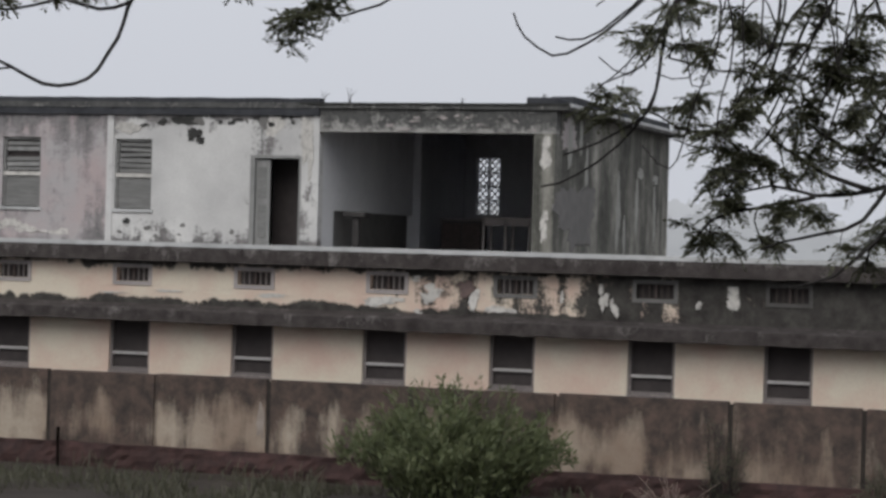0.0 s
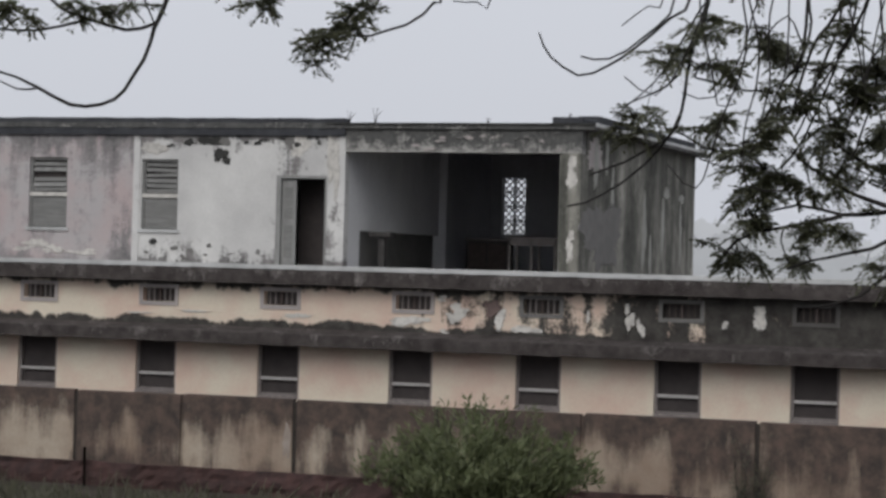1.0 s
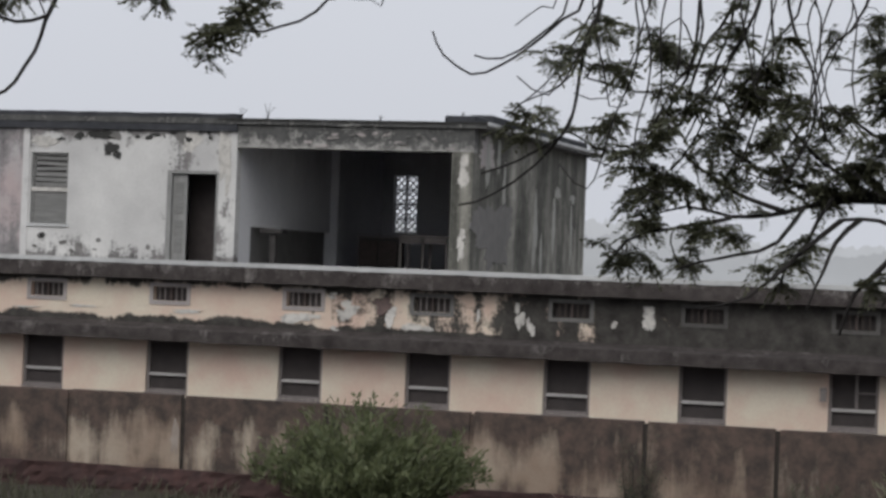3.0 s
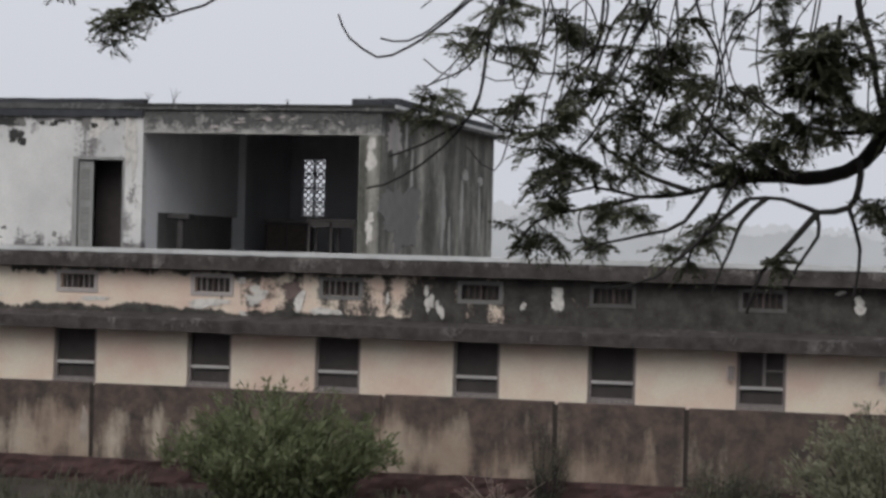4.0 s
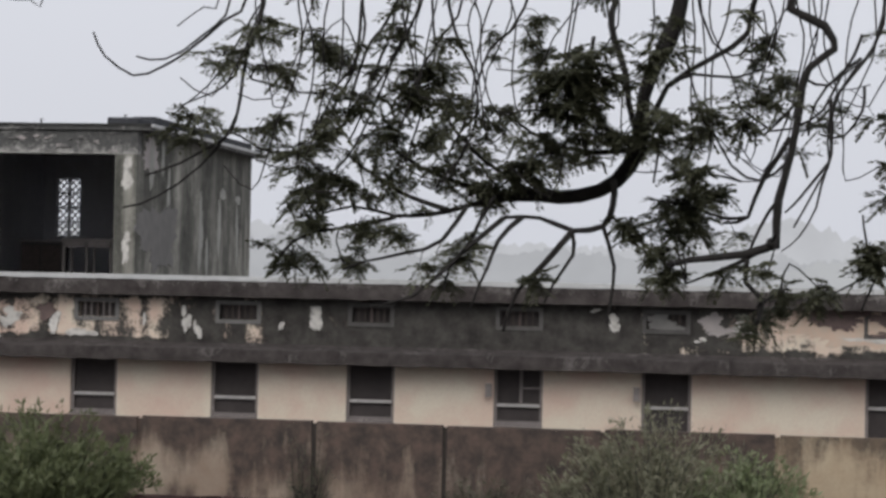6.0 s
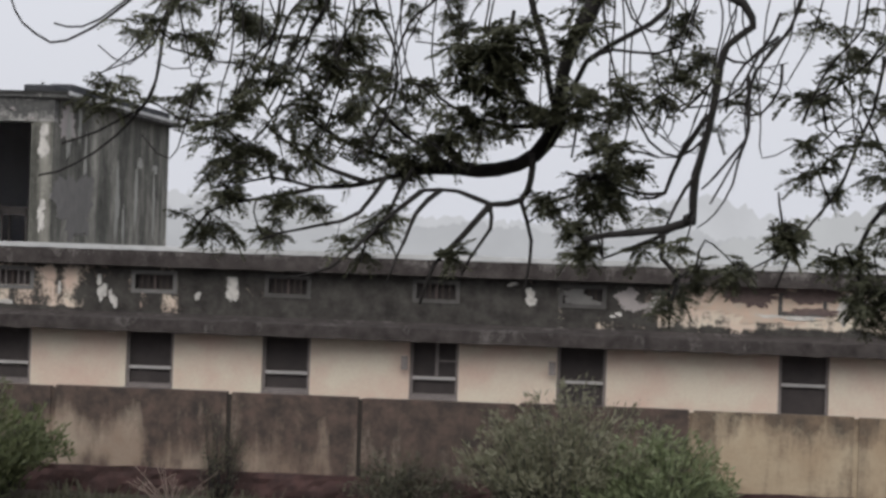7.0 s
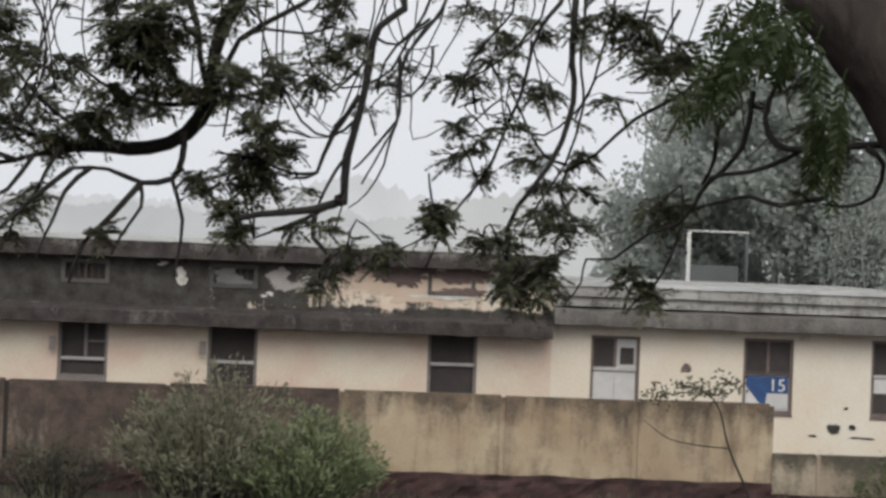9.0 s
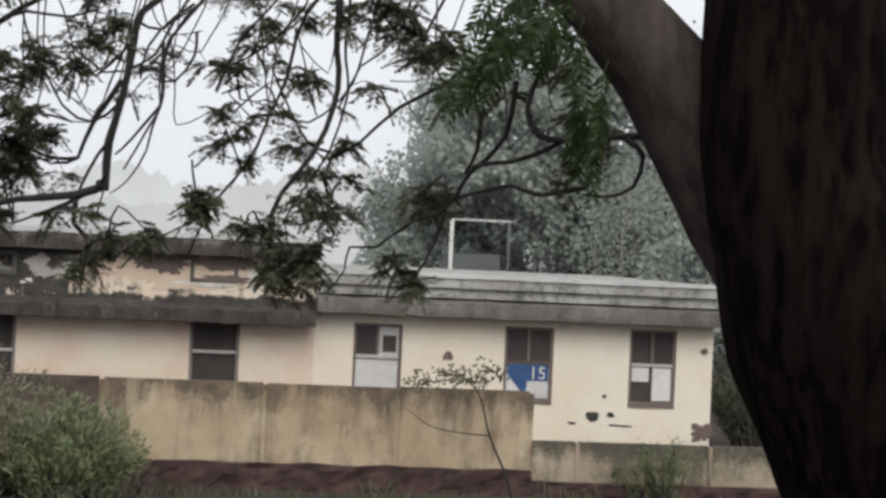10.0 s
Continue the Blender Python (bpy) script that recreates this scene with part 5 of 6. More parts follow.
branch([(-0.40, 8.69, 5.06), (-0.23, 8.66, 5.11), (-0.04, 8.63, 5.16), (-0.02, 8.60, 5.18)], 0.008, 0.016)
mass((-2.13, 9.10, 6.04), 0.14, 0.11, 7)
mass((-2.26, 8.98, 5.90), 0.21, 0.10, 8)
mass((-2.38, 8.97, 5.63), 0.20, 0.14, 9)
mass((-2.06, 9.05, 5.64), 0.17, 0.14, 8)
mass((-1.89, 9.16, 5.99), 0.14, 0.14, 8)
mass((-2.05, 9.13, 5.86), 0.21, 0.14, 9)
mass((-1.80, 9.20, 5.75), 0.21, 0.16, 12)
mass((-1.86, 9.09, 5.63), 0.14, 0.14, 7)
mass((-1.95, 9.08, 5.50), 0.19, 0.12, 9)
mass((-1.80, 9.11, 5.42), 0.26, 0.16, 14)
mass((-1.93, 9.09, 5.33), 0.21, 0.14, 11)
mass((-1.95, 9.09, 5.25), 0.26, 0.09, 9)
mass((-1.97, 9.09, 5.10), 0.23, 0.13, 14)
mass((-1.74, 9.03, 5.05), 0.18, 0.09, 7)
mass((-1.54, 9.24, 5.79), 0.24, 0.19, 12)
mass((-1.63, 9.24, 5.62), 0.21, 0.14, 11)
mass((-1.54, 9.16, 5.45), 0.23, 0.16, 11)
mass((-1.45, 9.25, 5.86), 0.14, 0.14, 7)
mass((-1.70, 9.04, 5.22), 0.25, 0.11, 8)
mass((-1.45, 9.27, 5.60), 0.26, 0.14, 11)
mass((-1.34, 9.19, 5.46), 0.26, 0.14, 11)
mass((-0.81, 8.83, 5.78), 0.33, 0.24, 60)
mass((-0.91, 8.94, 5.51), 0.29, 0.16, 26)
mass((-0.66, 8.74, 5.83), 0.37, 0.24, 16)
mass((-0.53, 8.76, 5.63), 0.26, 0.22, 20)
mass((-0.77, 8.85, 5.56), 0.33, 0.18, 16)
mass((-0.47, 8.74, 5.91), 0.13, 0.18, 8)
mass((-0.89, 8.93, 5.68), 0.25, 0.13, 16)
mass((-1.18, 9.20, 5.68), 0.14, 0.19, 9)
mass((-1.02, 9.03, 5.43), 0.25, 0.14, 14)
mass((-1.21, 9.11, 5.38), 0.23, 0.11, 12)
mass((-1.40, 9.36, 5.82), 0.17, 0.26, 9)
mass((-1.54, 9.34, 5.83), 0.14, 0.17, 6)
mass((-1.84, 9.37, 5.96), 0.17, 0.14, 8)
mass((-1.01, 9.19, 5.97), 0.16, 0.16, 9)
mass((-1.20, 9.27, 5.98), 0.14, 0.14, 4)
mass((-1.24, 8.91, 5.13), 0.25, 0.13, 10)
mass((-1.50, 8.97, 5.19), 0.18, 0.14, 8)
mass((-0.31, 8.99, 5.38), 0.21, 0.16, 18)
mass((-0.42, 8.98, 5.31), 0.20, 0.13, 15)
mass((-0.57, 8.98, 5.23), 0.16, 0.11, 11)
mass((-0.37, 8.99, 5.24), 0.18, 0.13, 12)
mass((-0.45, 8.89, 5.12), 0.20, 0.11, 9)
mass((-0.43, 8.89, 5.04), 0.18, 0.10, 12)
mass((-0.34, 9.08, 5.58), 0.14, 0.18, 9)
mass((-0.26, 9.07, 5.68), 0.14, 0.11, 7)
mass((-0.01, 8.97, 5.75), 0.20, 0.22, 12)
mass((-0.06, 9.05, 5.96), 0.16, 0.16, 8)
mass((-0.95, 8.85, 5.00), 0.11, 0.07, 4)
mass((-0.03, 8.80, 4.95), 0.13, 0.13, 6)
mass((0.16, 8.80, 5.00), 0.09, 0.06, 3)
mass((-0.09, 8.80, 4.86), 0.13, 0.09, 3)
mass((-3.58, 8.43, 5.89), 0.22, 0.14, 11)
mass((-3.51, 8.56, 5.99), 0.16, 0.12, 8)
mass((-3.42, 8.58, 6.07), 0.14, 0.09, 6)
mass((-4.79, 8.14, 6.03), 0.17, 0.10, 8)
mass((-4.57, 8.26, 6.06), 0.21, 0.07, 7)
mass((-4.38, 8.36, 6.07), 0.17, 0.06, 5)
mass((-3.84, 8.51, 6.09), 0.14, 0.05, 5)
mass((0.33, 8.59, 5.14), 0.13, 0.16, 14)
mass((0.83, 8.56, 5.13), 0.13, 0.13, 9)
mass((0.58, 8.75, 5.75), 0.18, 0.18, 8)
mass((0.50, 8.76, 5.64), 0.20, 0.13, 9)
mass((0.46, 8.68, 5.47), 0.15, 0.11, 7)
mass((0.59, 8.67, 5.48), 0.11, 0.11, 6)
mass((0.70, 8.66, 5.38), 0.13, 0.11, 6)
mass((0.46, 8.68, 5.37), 0.11, 0.07, 4)
mass((0.55, 8.68, 5.29), 0.11, 0.09, 5)
mass((0.74, 8.74, 5.65), 0.15, 0.13, 6)
mass((0.88, 8.55, 5.37), 0.11, 0.09, 4)
mass((0.80, 8.56, 5.25), 0.09, 0.11, 4)
mass((0.67, 8.83, 5.87), 0.27, 0.13, 10)
mass((0.47, 8.84, 5.91), 0.18, 0.13, 8)
mass((0.68, 8.37, 4.87), 0.27, 0.17, 14)
mass((0.59, 8.48, 4.99), 0.11, 0.11, 5)
mass((0.20, 8.70, 4.98), 0.13, 0.08, 5)
mass((0.02, 8.70, 4.98), 0.07, 0.07, 3)
mass((0.88, 8.51, 5.85), 0.17, 0.13, 9)
mass((1.02, 8.09, 5.82), 0.25, 0.18, 22)
mass((1.14, 7.89, 5.70), 0.22, 0.16, 20)
mass((1.28, 7.47, 5.55), 0.25, 0.21, 9)
mass((1.40, 7.34, 5.66), 0.28, 0.24, 18)
mass((1.35, 7.44, 5.79), 0.30, 0.15, 14)
mass((1.57, 7.22, 5.43), 0.13, 0.17, 8)
mass((1.56, 7.23, 5.31), 0.11, 0.13, 5)
mass((1.48, 7.25, 5.25), 0.13, 0.11, 3)
mass((1.07, 7.72, 5.17), 0.18, 0.11, 10)
mass((0.99, 7.74, 4.94), 0.14, 0.08, 6)
mass((1.06, 7.73, 4.87), 0.12, 0.05, 5)
mass((0.73, 8.27, 5.15), 0.12, 0.12, 7)
mass((0.66, 8.17, 4.91), 0.18, 0.14, 12)
mass((0.50, 8.29, 5.04), 0.15, 0.08, 5)
mass((0.62, 8.28, 5.04), 0.17, 0.08, 5)
mass((0.76, 8.16, 4.97), 0.10, 0.10, 4)
mass((-0.33, 8.69, 5.39), 0.20, 0.35, 16)
mass((-0.36, 8.77, 5.67), 0.20, 0.20, 10)
mass((-0.11, 8.77, 5.66), 0.13, 0.09, 4)
mass((-0.04, 8.50, 5.05), 0.13, 0.09, 5)
mass((-0.07, 8.50, 4.87), 0.13, 0.13, 4)

# unseen crown, added above to shade the trunk; the twigs hang out of it
crown_wood = []
for k in range(11):
    a = radians(k * 33 + tree_rng.uniform(-10, 10))
    root = Vector((2.7, 8.3, 9.0)) if k % 2 else Vector((0.3, 8.6, 7.6))
    reach = tree_rng.uniform(2.2, 4.2)
    end = Vector((root.x + math.cos(a) * reach, root.y + math.sin(a) * reach * 0.8 + 0.6, tree_rng.uniform(8.9, 10.6)))
    mid = (root + end) / 2 + Vector((0, 0, 0.5))
    v, f = [], []
    line = smooth_line([root, mid, end], 0.12)
    tube(v, f, line, 0.075, 0.02, 8, 0.1)
    part("limb", (v, f), m_bark_shaded, tree)
    crown_wood.extend(line)
for k in range(170):
    w = crown_wood[tree_rng.randrange(len(crown_wood))]
    q = Vector((w.x + tree_rng.gauss(0, 0.5), w.y + tree_rng.gauss(0, 0.5), max(7.9, w.z + tree_rng.gauss(0.1, 0.35))))
    mass(q, 0.5, 0.4, 5, crown_wood)


# drooping green fronds beside the trunk
m_frond = leafy("frond_leaf", (0.024, 0.042, 0.010), (0.046, 0.068, 0.018), rough=0.55, through_light=0.35)


def frond(at, reach, seed):
    """One feathery frond: a sagging rib with close pairs of narrow leaflets."""
    rng = random.Random(seed)
    p, d = Vector(at), Vector(reach)
    line = smooth_line([p, p + d * 0.45 + Vector((0, 0, 0.05)), p + d], 0.02)
    v, f = [], []
    tube(v, f, line, 0.003, 0.0015, 4)
    side = d.cross(Vector((rng.gauss(0, 0.3), 1, rng.gauss(0, 0.3)))).normalized()
    for i in range(2, len(line)):
        u = i / len(line)
        t = (line[i] - line[i - 1]).normalized()
        for sg in (-1, 1):
            e = (side * sg + t * 0.7 + Vector((rng.gauss(0, 0.15), rng.gauss(0, 0.3), -0.25))).normalized() * 0.05 * (1.1 - 0.6 * abs(u - 0.4))
            w = e.cross(Vector((rng.gauss(0, 0.4), 1, rng.gauss(0, 0.4)))).normalized() * 0.0075
            n = len(v)
            v += [line[i], line[i] + e * 0.5 + w, line[i] + e, line[i] + e * 0.5 - w]
            f.append((n, n + 1, n + 2, n + 3))
    part("frond", (v, f), m_frond, tree, "drooping dark green frond")


for k in range(30):
    u = tree_rng.random()
    if k < 21:
        frond((1.20 + u * 0.27, 6.95 + tree_rng.gauss(0, 0.10), tree_rng.uniform(5.66, 5.88) - 0.06 * u), (tree_rng.gauss(-0.10, 0.09), tree_rng.gauss(0, 0.05), -tree_rng.uniform(0.08, 0.24)), k)
    else:
        frond((1.50 + tree_rng.gauss(0, 0.03), 6.95 + tree_rng.gauss(0, 0.06), tree_rng.uniform(5.38, 5.60)), (tree_rng.gauss(-0.02, 0.05), tree_rng.gauss(0, 0.05), -tree_rng.uniform(0.14, 0.24)), k)
for k in range(3):
    frond((1.22, 6.95, 5.56 + 0.02 * k), (-0.18 - 0.02 * k, 0.02, -0.16 + 0.02 * k), 60 + k)
quads_object("leaves", leaf_blocks, m_leaf, tree, "dark green feathery leaflets")
tagged(part("twigs", (twig_v, twig_f), m_twig, tree), kind="stuff")

# ---- boundary wall ----
WY = 45.0
bwall = thing("boundary_wall", (-10, WY, 0), "stained rendered boundary wall on a dark red stone plinth", "wall")
SEAMS = [-40.0, -37.3, -34.6, -31.9, -29.3, -27.3, -24.7, -22.05, -19.37, -16.1, -12.9, -9.25, -6.57, -3.4, 0.05, 3.28, 5.95, 8.68]
for i, (a, b) in enumerate(zip(SEAMS, SEAMS[1:])):
    off = 0.012 * ((i * 7) % 3)
    part("panel", ragged_slab(a + 0.05, b - 0.05, WY + off, WY + 0.2, 0.5, 2.09 + 0.012 * ((i * 5) % 3), amp=0.018, seed=i * 3), m_wall if a < -1 else m_wall_pale, bwall)
    part("post", boxes((b - 0.049, b + 0.049, WY + 0.05, WY + 0.19, 0.5, 2.06)), m_wall_pale if b > -1 else m_seam if i % 3 else m_wall, bwall)
for i, (a, b) in enumerate(((8.72, 9.62), (9.7, 12.4), (12.48, 15.2), (15.28, 18.0), (18.08, 21.0), (21.08, 24.0), (24.08, 27.0))):
    part("panel", ragged_slab(a, b, WY + 0.01, WY + 0.2, 0.3, 1.12, amp=0.02, seed=100 + i), m_wall_low, bwall)
    part("post", boxes((b + 0.002, b + 0.078, WY - 0.02, WY + 0.19, 0.3, 1.1)), m_wall, bwall)


def rubble(x0, x1, z1, seed):
    """A rough stone footing: a strip with a lumpy face."""
    bm = bmesh.new()
    nx, nz = int((x1 - x0) / 0.14), 6
    grid = []
    for i in range(nx + 1):
        col = []
        for k in range(nz + 1):
            x, z = x0 + (x1 - x0) * i / nx, -0.15 + (z1 + 0.15) * k / nz
            d = noise.noise((x * 1.4, z * 2.5, seed)) * 0.10 + noise.noise((x * 4.5, z * 6, seed)) * 0.07
            col.append(bm.verts.new((x, WY - 0.12 + d * (1 if k < nz else 0.4), z + (noise.noise((x * 1.3, seed, 4)) * 0.06 if k == nz else 0))))
        col.append(bm.verts.new((x, WY + 0.2, z1)))
        grid.append(col)
    for a, b in zip(grid, grid[1:]):
        for k in range(nz + 1):
            bm.faces.new((a[k], b[k], b[k + 1], a[k + 1]))
    bmesh.ops.recalc_face_normals(bm, faces=bm.faces)
    return bm


part("plinth", rubble(-40, 8.7, 0.52, 3), m_plinth, bwall, "dark red rubble plinth")
part("plinth", rubble(8.7, 27, 0.3, 5), m_plinth, bwall, "dark red rubble plinth")
for x, z, w, h in ((-19.53, 1.15, 0.24, 0.95),):
    part("lime_run", flake(x, z, WY, w, h, x, 0.006, 20), m_patch_run, bwall, "pale run of lime")
stake = thing("stake", (-24.3, 44.75, 0), "thin dark stake standing against the wall", "stake")
part("stem", boxes((-24.33, -24.27, 44.72, 44.78, -0.1, 0.85), bevel=0.01), m_bark_shaded, stake)


# ---- plants ----
def shrub(name, at, width, height, stems, leaves, leaf_len, material, label, seed, lean=0.0, spread=1.0):
    """Many thin stems that fan out from the ground, with small leaves along their upper parts."""
    rng = random.Random(seed)
    ob = thing(name, at, label, "shrub")
    c = Vector(at)
    v, f, blocks = [], [], []
    for _ in range(stems):
        a = rng.uniform(0, 2 * math.pi)
        r = math.sqrt(rng.random())
        tip = c + Vector((math.cos(a) * r * width / 2 + lean, math.sin(a) * r * width * 0.32, height * (1.02 - 0.55 * r * r) * rng.uniform(0.6, 1.12)))
        base = c + Vector((math.cos(a) * r * width * 0.22 * spread, math.sin(a) * r * width * 0.15, -0.05))
        mid = (base + tip) / 2 + Vector((rng.uniform(-0.1, 0.1), rng.uniform(-0.1, 0.1), 0.12 * height))
        line = smooth_line([base, mid, tip], 0.2)
        tube(v, f, line, 0.014, 0.004, 3)
        for _ in range(leaves):
            u = rng.uniform(0.12, 1.0) ** 0.8
            p = line[min(int(u * len(line)), len(line) - 1)] + Vector([rng.gauss(0, 0.07) for _ in range(3)])
            d = Vector((rng.gauss(0, 0.6) + math.cos(a) * 0.7, rng.gauss(0, 0.6), rng.gauss(0.9, 0.6))).normalized()
            s = d.cross(Vector((rng.gauss(0, 1), rng.gauss(0, 1), rng.gauss(0, 1)))).normalized()
            ln = leaf_len * rng.uniform(0.6, 1.4)
            blocks.append(np.array([tuple(q) for q in (p, p + d * ln * 0.5 + s * ln * 0.12, p + d * ln, p + d * ln * 0.5 - s * ln * 0.12)]))
    tagged(part("stems", (v, f), m_twig, ob), kind="stuff")
    if blocks:
        quads_object("leaves", blocks, material, ob)
    return ob


m_bush = leafy("olive_leaf", (0.098, 0.120, 0.052), (0.155, 0.170, 0.086), through_light=0.25)
# this shrub's leaves are paled to carry the haze in their colour
m_bush_pale = leafy("haze_paled_leaf", (0.165, 0.170, 0.105), (0.245, 0.235, 0.165), through_light=0.25)
m_bush_green = leafy("fresh_leaf", (0.165, 0.205, 0.100), (0.225, 0.255, 0.140), through_light=0.25)
m_weed = leafy("dull_weed_leaf", (0.060, 0.062, 0.040), (0.120, 0.115, 0.075), through_light=0.2)
m_dry = plain("dry_stalk", (0.26, 0.20, 0.17), (0.18, 0.14, 0.12), 10, 0.9)
shrub("shrub", (-14.2, 42.4, 0), 4.9, 2.2, 240, 85, 0.16, m_bush, "broad feathery olive-green shrub in front of the wall", 1)
shrub("shrub", (-2.3, 42.6, 0), 4.3, 2.55, 170, 80, 0.13, m_bush_pale, "tall green shrub growing up the wall, haze put into its colour", 2, lean=0.1)
shrub("shrub", (-0.6, 42.2, 0), 3.0, 1.75, 120, 80, 0.14, m_bush_green, "bright green leafy shrub beside a taller one", 3)
shrub("shrub", (-5.4, 43.2, 0), 2.6, 1.1, 70, 55, 0.09, m_weed, "low dull weed shrub at the wall foot", 4)
shrub("shrub", (-9.3, 44.4, 0), 1.2, 1.9, 26, 40, 0.08, m_weed, "thin dark creeper against the wall", 6)
shrub("shrub", (11.3, 44.2, 0), 2.2, 1.25, 34, 40, 0.11, m_bush, "thin yellowing shrub before the low wall", 7)
shrub("shrub", (17.3, 57, 0), 4.5, 3.6, 120, 80, 0.16, m_weed, "dark shrub beside the end of the building", 8)
dry = thing("dry_shrub", (-9.9, 43.0, 0), "leafless pale dry shrub", "shrub")
drng = random.Random(11)
for k in range(22):
    v, f = [], []
    s, e = drng.uniform(-0.9, 0.9), drng.uniform(0.35, 0.8)
    p = Vector((-9.9 + s * 0.3, 43 + drng.uniform(-0.2, 0.2), -0.03))
    tube(v, f, smooth_line([p, p + Vector((s * 0.3, 0, e * 0.55)), p + Vector((s * 0.75, drng.uniform(-0.2, 0.2), e))], 0.1), 0.012, 0.006, 4)
    q = p + Vector((s * 0.45, 0, e * 0.7))
    tube(v, f, [q, q + Vector((drng.uniform(-0.2, 0.2), 0, 0.14))], 0.008, 0.005, 4)
    part("stem", (v, f), m_dry, dry)
sapling = thing("sapling", (8.1, 44.3, 0), "thin bent sapling with a few leaves before the wall", "sapling")
for pts, r0, r1 in (([(8.25, 44.3, -0.05), (8.09, 44.3, 0.44), (7.71, 44.3, 1.27), (7.5, 44.3, 2.0), (7.2, 44.3, 2.35), (6.85, 44.3, 2.55)], 0.03, 0.012),
                    ([(7.72, 44.3, 1.25), (7.1, 44.25, 1.3), (6.5, 44.2, 1.42), (6.0, 44.2, 1.75)], 0.016, 0.008),
                    ([(7.45, 44.3, 2.05), (7.5, 44.3, 2.4), (7.75, 44.3, 2.65)], 0.012, 0.006),
                    ([(7.2, 44.3, 2.35), (6.6, 44.3, 2.3), (6.2, 44.3, 2.2)], 0.012, 0.006)):
    v, f = [], []
    tube(v, f, smooth_line(pts, 0.1), r0, r1, 5)
    part("stem", (v, f), m_twig, sapling)
blk = []
for k in range(260):
    c = ((6.85, 2.45), (7.3, 2.35), (7.7, 2.55), (6.3, 2.25))[k % 4]
    p = Vector((drng.gauss(c[0], 0.2), 44.3 + drng.gauss(0, 0.12), drng.gauss(c[1], 0.1)))
    d = Vector((drng.gauss(0, 1), drng.gauss(0, 1), drng.gauss(-0.2, 0.7))).normalized() * 0.11
    s = d.cross(Vector((0.2, 1, 0.1))).normalized() * 0.025
    blk.append(np.array([tuple(q) for q in (p, p + d / 2 + s, p + d, p + d / 2 - s)]))
quads_object("leaves", blk, m_weed, sapling)


def weeds():
    """Low weeds and grass along the foot of the wall."""
    rng = random.Random(21)
    vs = []
    for _ in range(30000):
        x, y = rng.uniform(-36, 20), rng.triangular(36, 44.9, 43)
        if noise.noise((x * 0.35, y * 0.5, 9)) < -0.12:
            continue
        h = rng.uniform(0.06, 0.24) * (2.2 if noise.noise((x * 0.8, y, 4)) > 0.25 else 1.0)
        a = rng.uniform(0, math.pi)
        dx, dy = math.cos(a) * 0.014, math.sin(a) * 0.014
        lx, ly = rng.gauss(0, 0.4) * h, rng.gauss(0, 0.4) * h
        z = -0.08
        vs.append(np.array([(x - dx, y - dy, z), (x + dx, y + dy, z), (x + lx + dx * 0.6, y + ly, z + h), (x + lx - dx * 0.6, y + ly, z + h)]))
    return vs


holder = thing("weeds", (0, 42, 0), "straggling wet weeds and grass along the wall foot", "grass", kind="stuff")
quads_object("grass", weeds(), m_weed, holder)

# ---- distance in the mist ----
# flat emission for far rows, with the mist put into its grey
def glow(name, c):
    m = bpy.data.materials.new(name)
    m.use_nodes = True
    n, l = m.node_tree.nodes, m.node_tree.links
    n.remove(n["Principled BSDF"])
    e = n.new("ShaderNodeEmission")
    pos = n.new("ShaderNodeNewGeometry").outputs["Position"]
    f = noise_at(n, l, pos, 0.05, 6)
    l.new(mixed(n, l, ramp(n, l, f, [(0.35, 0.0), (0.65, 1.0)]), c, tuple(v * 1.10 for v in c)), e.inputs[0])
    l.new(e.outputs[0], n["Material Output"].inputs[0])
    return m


def skyline(dist, az0, az1, heights, rough, seed):
    """A far row of tree tops; heights in metres over azimuth in degrees."""
    bm = bmesh.new()
    k = int((az1 - az0) * 30)
    rows = []
    for i in range(k + 1):
        az = az0 + (az1 - az0) * i / k
        h = np.interp(az, [q[0] for q in heights], [q[1] for q in heights])
        s = dist * radians(az)
        h += rough * (noise.noise((s * 0.02, seed, 0)) + 0.6 * noise.noise((s * 0.07, seed, 1)) + 0.45 * noise.noise((s * 0.22, seed, 2)) + 0.35 * noise.noise((s * 0.6, seed, 3)) + 0.25 * noise.noise((s * 1.6, seed, 4)))
        x, y = dist * math.sin(radians(az)), dist * math.cos(radians(az))
        rows.append((bm.verts.new((x, y, -2)), bm.verts.new((x, y, h + 5))))
    for a, b in zip(rows, rows[1:]):
        bm.faces.new((a[0], b[0], b[1], a[1]))
    return bm


# three glowing cut-out rows; paler grey stands for more mist
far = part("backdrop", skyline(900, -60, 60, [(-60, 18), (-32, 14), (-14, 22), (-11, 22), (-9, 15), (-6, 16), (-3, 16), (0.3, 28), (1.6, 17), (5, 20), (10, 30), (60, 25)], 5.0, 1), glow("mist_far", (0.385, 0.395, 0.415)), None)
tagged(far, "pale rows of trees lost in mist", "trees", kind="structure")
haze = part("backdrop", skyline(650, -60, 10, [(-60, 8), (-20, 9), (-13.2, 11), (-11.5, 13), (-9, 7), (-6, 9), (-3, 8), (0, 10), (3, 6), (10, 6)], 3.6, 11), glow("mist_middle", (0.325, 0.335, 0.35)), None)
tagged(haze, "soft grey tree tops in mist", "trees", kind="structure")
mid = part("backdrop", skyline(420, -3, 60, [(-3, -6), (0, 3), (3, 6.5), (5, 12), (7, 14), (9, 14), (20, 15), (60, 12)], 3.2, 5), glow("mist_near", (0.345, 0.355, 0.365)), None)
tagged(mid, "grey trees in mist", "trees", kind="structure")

# far leaves are paled well beyond foliage: the mist is put into their colour
m_hazed_leaf = leafy("mist_tinted_leaf", (0.40, 0.435, 0.40), (0.44, 0.47, 0.435), rough=0.95, through_light=0.5)
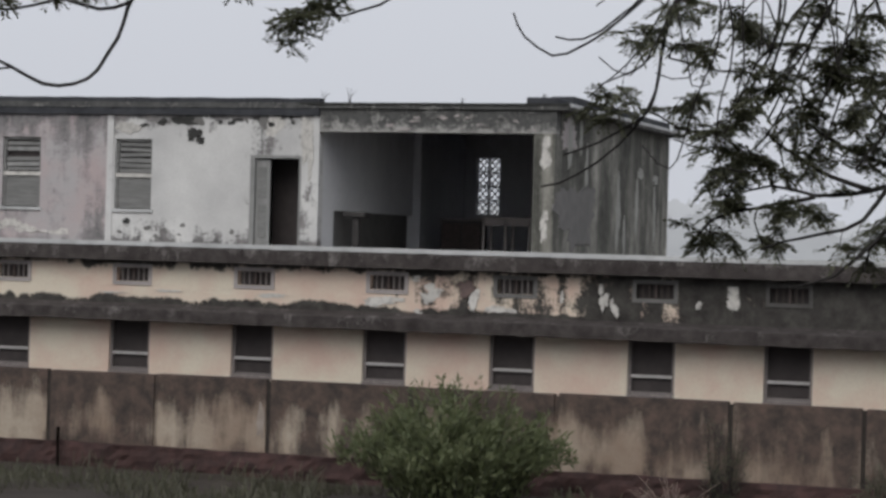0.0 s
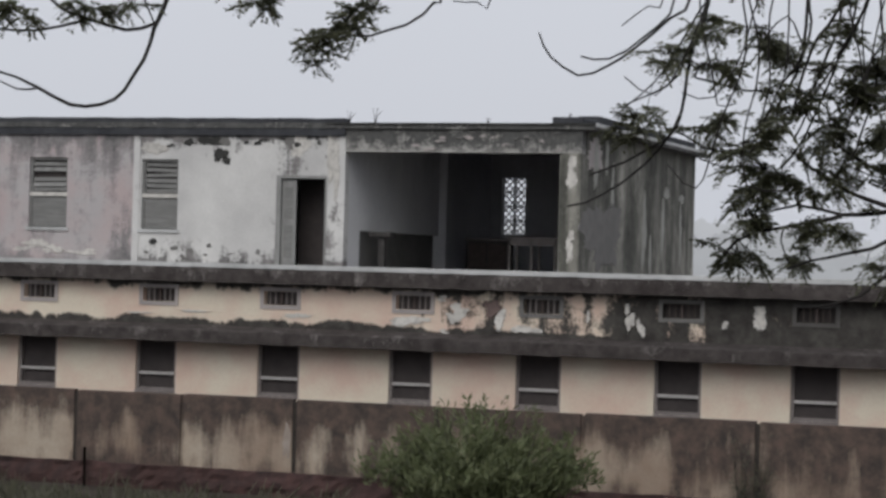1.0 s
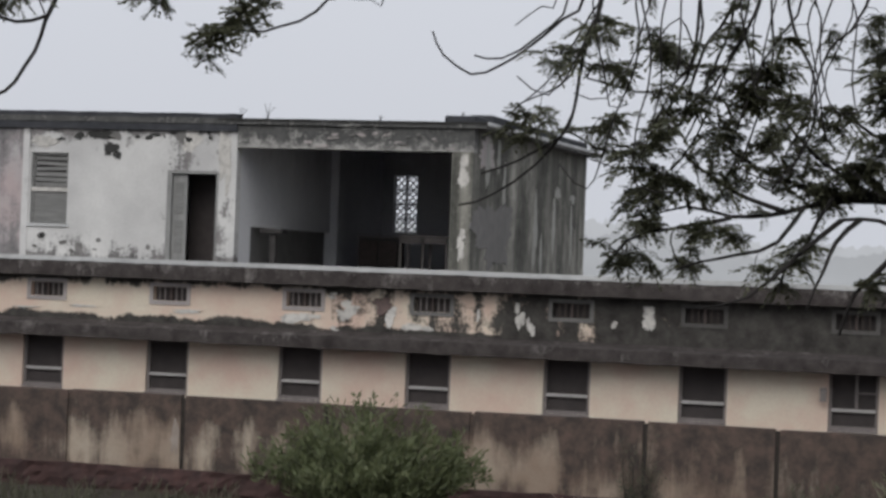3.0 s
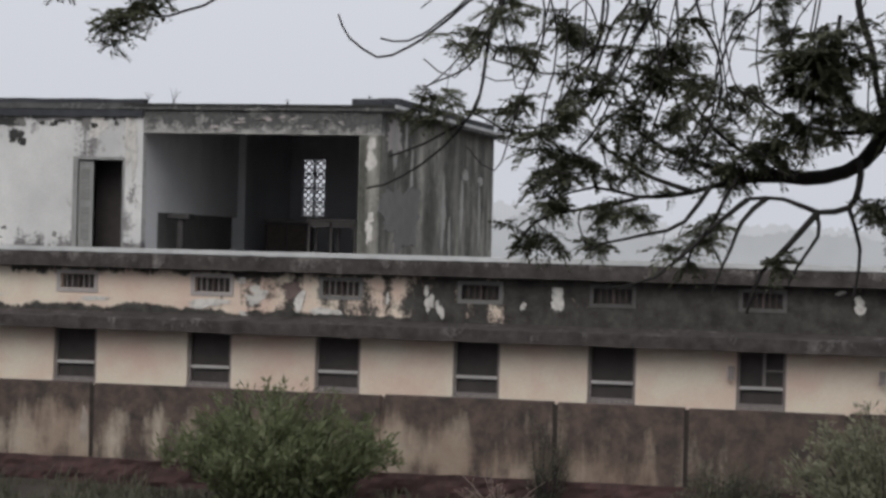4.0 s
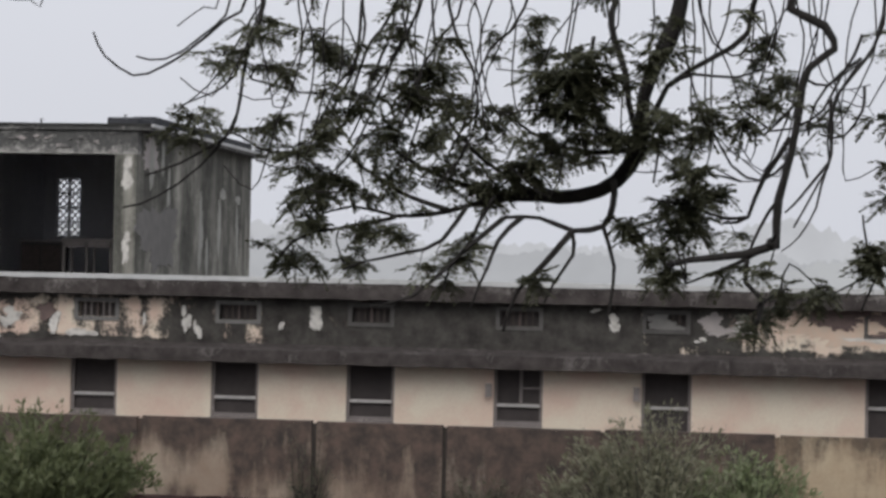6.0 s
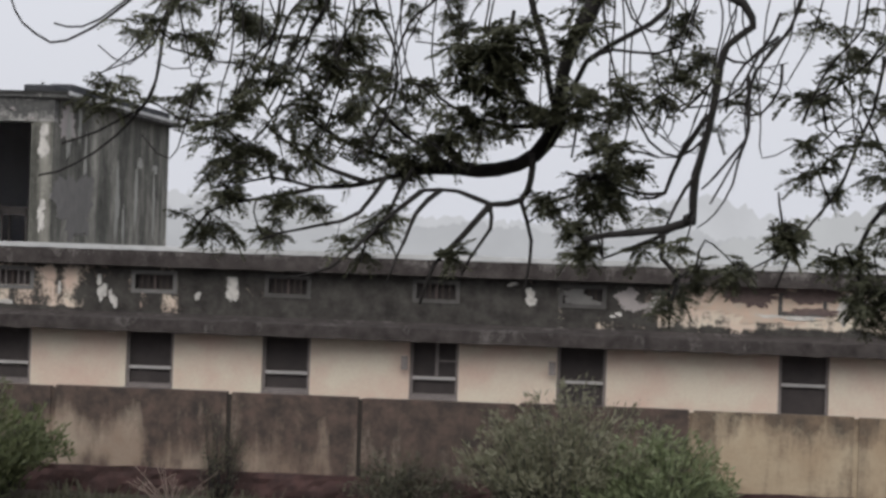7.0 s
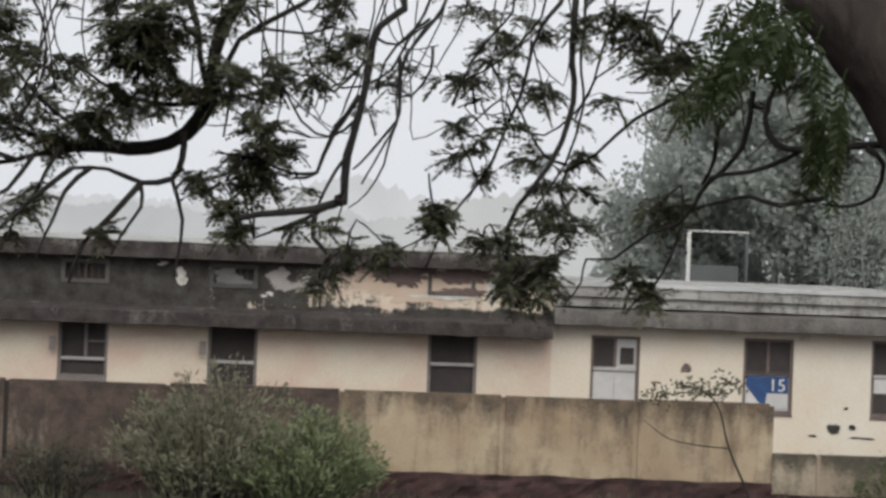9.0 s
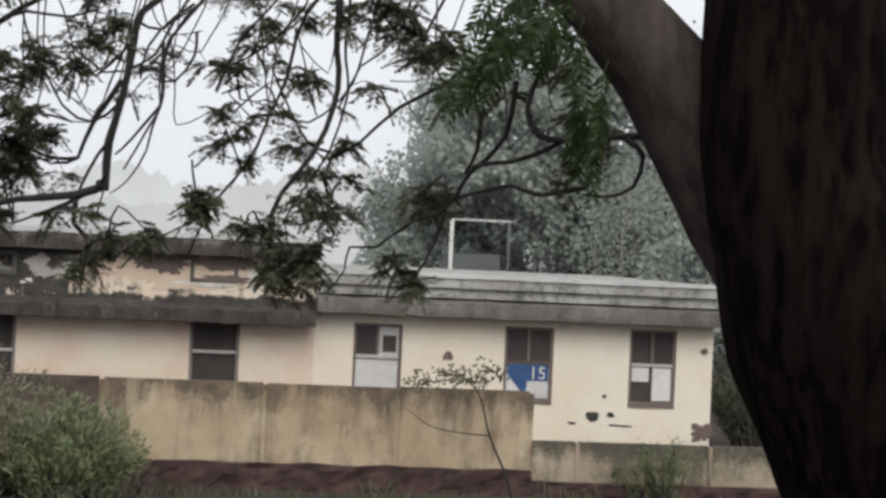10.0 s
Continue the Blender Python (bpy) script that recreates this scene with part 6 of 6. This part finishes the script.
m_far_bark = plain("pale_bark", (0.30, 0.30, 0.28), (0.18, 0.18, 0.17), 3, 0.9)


def garden_tree(at, height, width, seed, clumps):
    rng = random.Random(seed)
    ob = thing("tree", at, "tree behind the building with mist put into its grey-green leaves", "tree", "trees behind the building")
    c = Vector(at)
    v, f = [], []
    tube(v, f, smooth_line([c + Vector((0, 0, -0.1)), c + Vector((0.2, 0, height * 0.3)), c + Vector((-0.1, 0, height * 0.6)), c + Vector((0.1, 0, height * 0.9))], 0.5), 0.2, 0.05, 8, 0.1)
    part("trunk", (v, f), m_far_bark, ob)
    tips = []
    for k in range(16):
        a, u = rng.uniform(0, 2 * math.pi), rng.uniform(0.22, 0.85)
        b = c + Vector((0, 0, height * u))
        r = width / 2 * (1.0 - 0.75 * abs(u - 0.45)) * rng.uniform(0.6, 1.0)
        e = b + Vector((math.cos(a) * r, math.sin(a) * r, height * rng.uniform(0.05, 0.22)))
        v, f = [], []
        tube(v, f, smooth_line([b, (b + e) / 2 + Vector((0, 0, 0.3)), e], 0.5), 0.07, 0.02, 5)
        part("limb", (v, f), m_far_bark, ob)
        tips += [e, (b + e * 2) / 3]
    blocks = []
    for _ in range(int(clumps * 0.7)):
        t = tips[rng.randrange(len(tips))] + Vector([rng.gauss(0, width * 0.10) for _ in range(3)])
        for _ in range(34):
            p = t + Vector([rng.gauss(0, 0.24) for _ in range(3)])
            d = Vector([rng.gauss(0, 1) for _ in range(3)]).normalized() * 0.24
            s = d.cross(Vector([rng.gauss(0, 1) for _ in range(3)])).normalized() * 0.085
            blocks.append(np.array([tuple(q) for q in (p, p + d / 2 + s, p + d, p + d / 2 - s)]))
    quads_object("crown", blocks, m_hazed_leaf, ob)


for x, y, h, w, s, k in ((12.6, 85, 9.6, 6.0, 1, 700), (15.2, 80, 11.4, 7.0, 2, 900), (18.6, 82, 12.0, 7.5, 3, 900), (22.0, 78, 10.5, 7.0, 4, 700), (14.6, 91, 11.5, 7.0, 5, 700), (25.2, 82, 10.5, 7.5, 6, 600), (20.0, 70, 6.0, 5.0, 7, 350), (11.6, 83, 5.6, 4.5, 8, 300)):
    garden_tree((x, y, 0), h, w, s, k)
for k, (x, y, h) in enumerate(((16.7, 76.0, 6.6), (17.5, 75.4, 7.4), (18.3, 76.4, 7.0), (19.0, 75.6, 6.2))):
    bare = thing("tree", (x, y, 0), "slender pale-barked tree with few leaves behind the building", "tree", "slender trees behind the building")
    brng = random.Random(90 + k)
    stem = smooth_line([(x, y, -0.1), (x + 0.15, y, h * 0.4), (x - 0.1, y, h * 0.7), (x + 0.1, y, h)], 0.4)
    v, f = [], []
    tube(v, f, stem, 0.085, 0.03, 7, 0.1)
    part("trunk", (v, f), m_far_bark, bare)
    for u in (0.45, 0.55, 0.66, 0.78, 0.88):
        p = stem[int(u * (len(stem) - 1))]
        side = brng.choice((-1, 1)) * brng.uniform(0.4, 0.9)
        v, f = [], []
        tube(v, f, smooth_line([p, p + Vector((side * 0.6, 0.1, 0.5)), p + Vector((side, 0.1, 1.3))], 0.3), 0.035, 0.012, 5)
        part("limb", (v, f), m_far_bark, bare)
    blk = []
    for _ in range(700):
        q = stem[brng.randrange(len(stem) // 2, len(stem))] + Vector((brng.gauss(0, 0.6), brng.gauss(0, 0.4), brng.gauss(0.4, 0.5)))
        d = Vector([brng.gauss(0, 1) for _ in range(3)]).normalized() * 0.16
        e = d.cross(Vector([brng.gauss(0, 1) for _ in range(3)])).normalized() * 0.05
        blk.append(np.array([tuple(w) for w in (q, q + d / 2 + e, q + d, q + d / 2 - e)]))
    quads_object("crown", blk, m_hazed_leaf, bare)
shed = thing("shed", (11.9, 72.5, 0), "open frame shed with a pale corner post and rail", "shed")
part("wall", boxes((11.1, 12.9, 73.6, 73.7, 0, 4.75), bevel=0.01), m_shed, shed)
part("post", boxes((10.94, 11.06, 71.95, 72.07, 0, 5.815), bevel=0.01), m_white, shed, "pale corner post")
part("post", boxes((12.84, 12.92, 71.97, 72.05, 0, 5.815), bevel=0.01), m_shed, shed)
part("post", boxes((11.0, 11.06, 73.5, 73.58, 0, 5.815), bevel=0.01), m_shed, shed)
part("rail", boxes((10.9, 12.94, 71.95, 72.05, 5.82, 5.87), bevel=0.01), m_white, shed, "pale top rail")
part("rail", boxes((10.96, 11.04, 72.08, 73.6, 5.82, 5.86), bevel=0.01), m_shed, shed)

# ---- plain unseen walls, added behind and above the upper-floor camera to shade the tree ----
m_near = plain("grey_render_near", (0.20, 0.19, 0.18), (0.15, 0.145, 0.14), 2, 0.9)
for nm, row in (("wall_south", (-6, 6, -2.6, -2.3, 0, 7.8)), ("ceiling", (-6, 6, -2.3, 0.6, 7.6, 7.8)), ("floor", (-6, 6, -2.3, 1.2, 3.2, 3.4))):
    tagged(part(nm, boxes(row), m_near, None), "plain grey shell, unseen, added to hold light off the near tree", "wall", kind="structure")
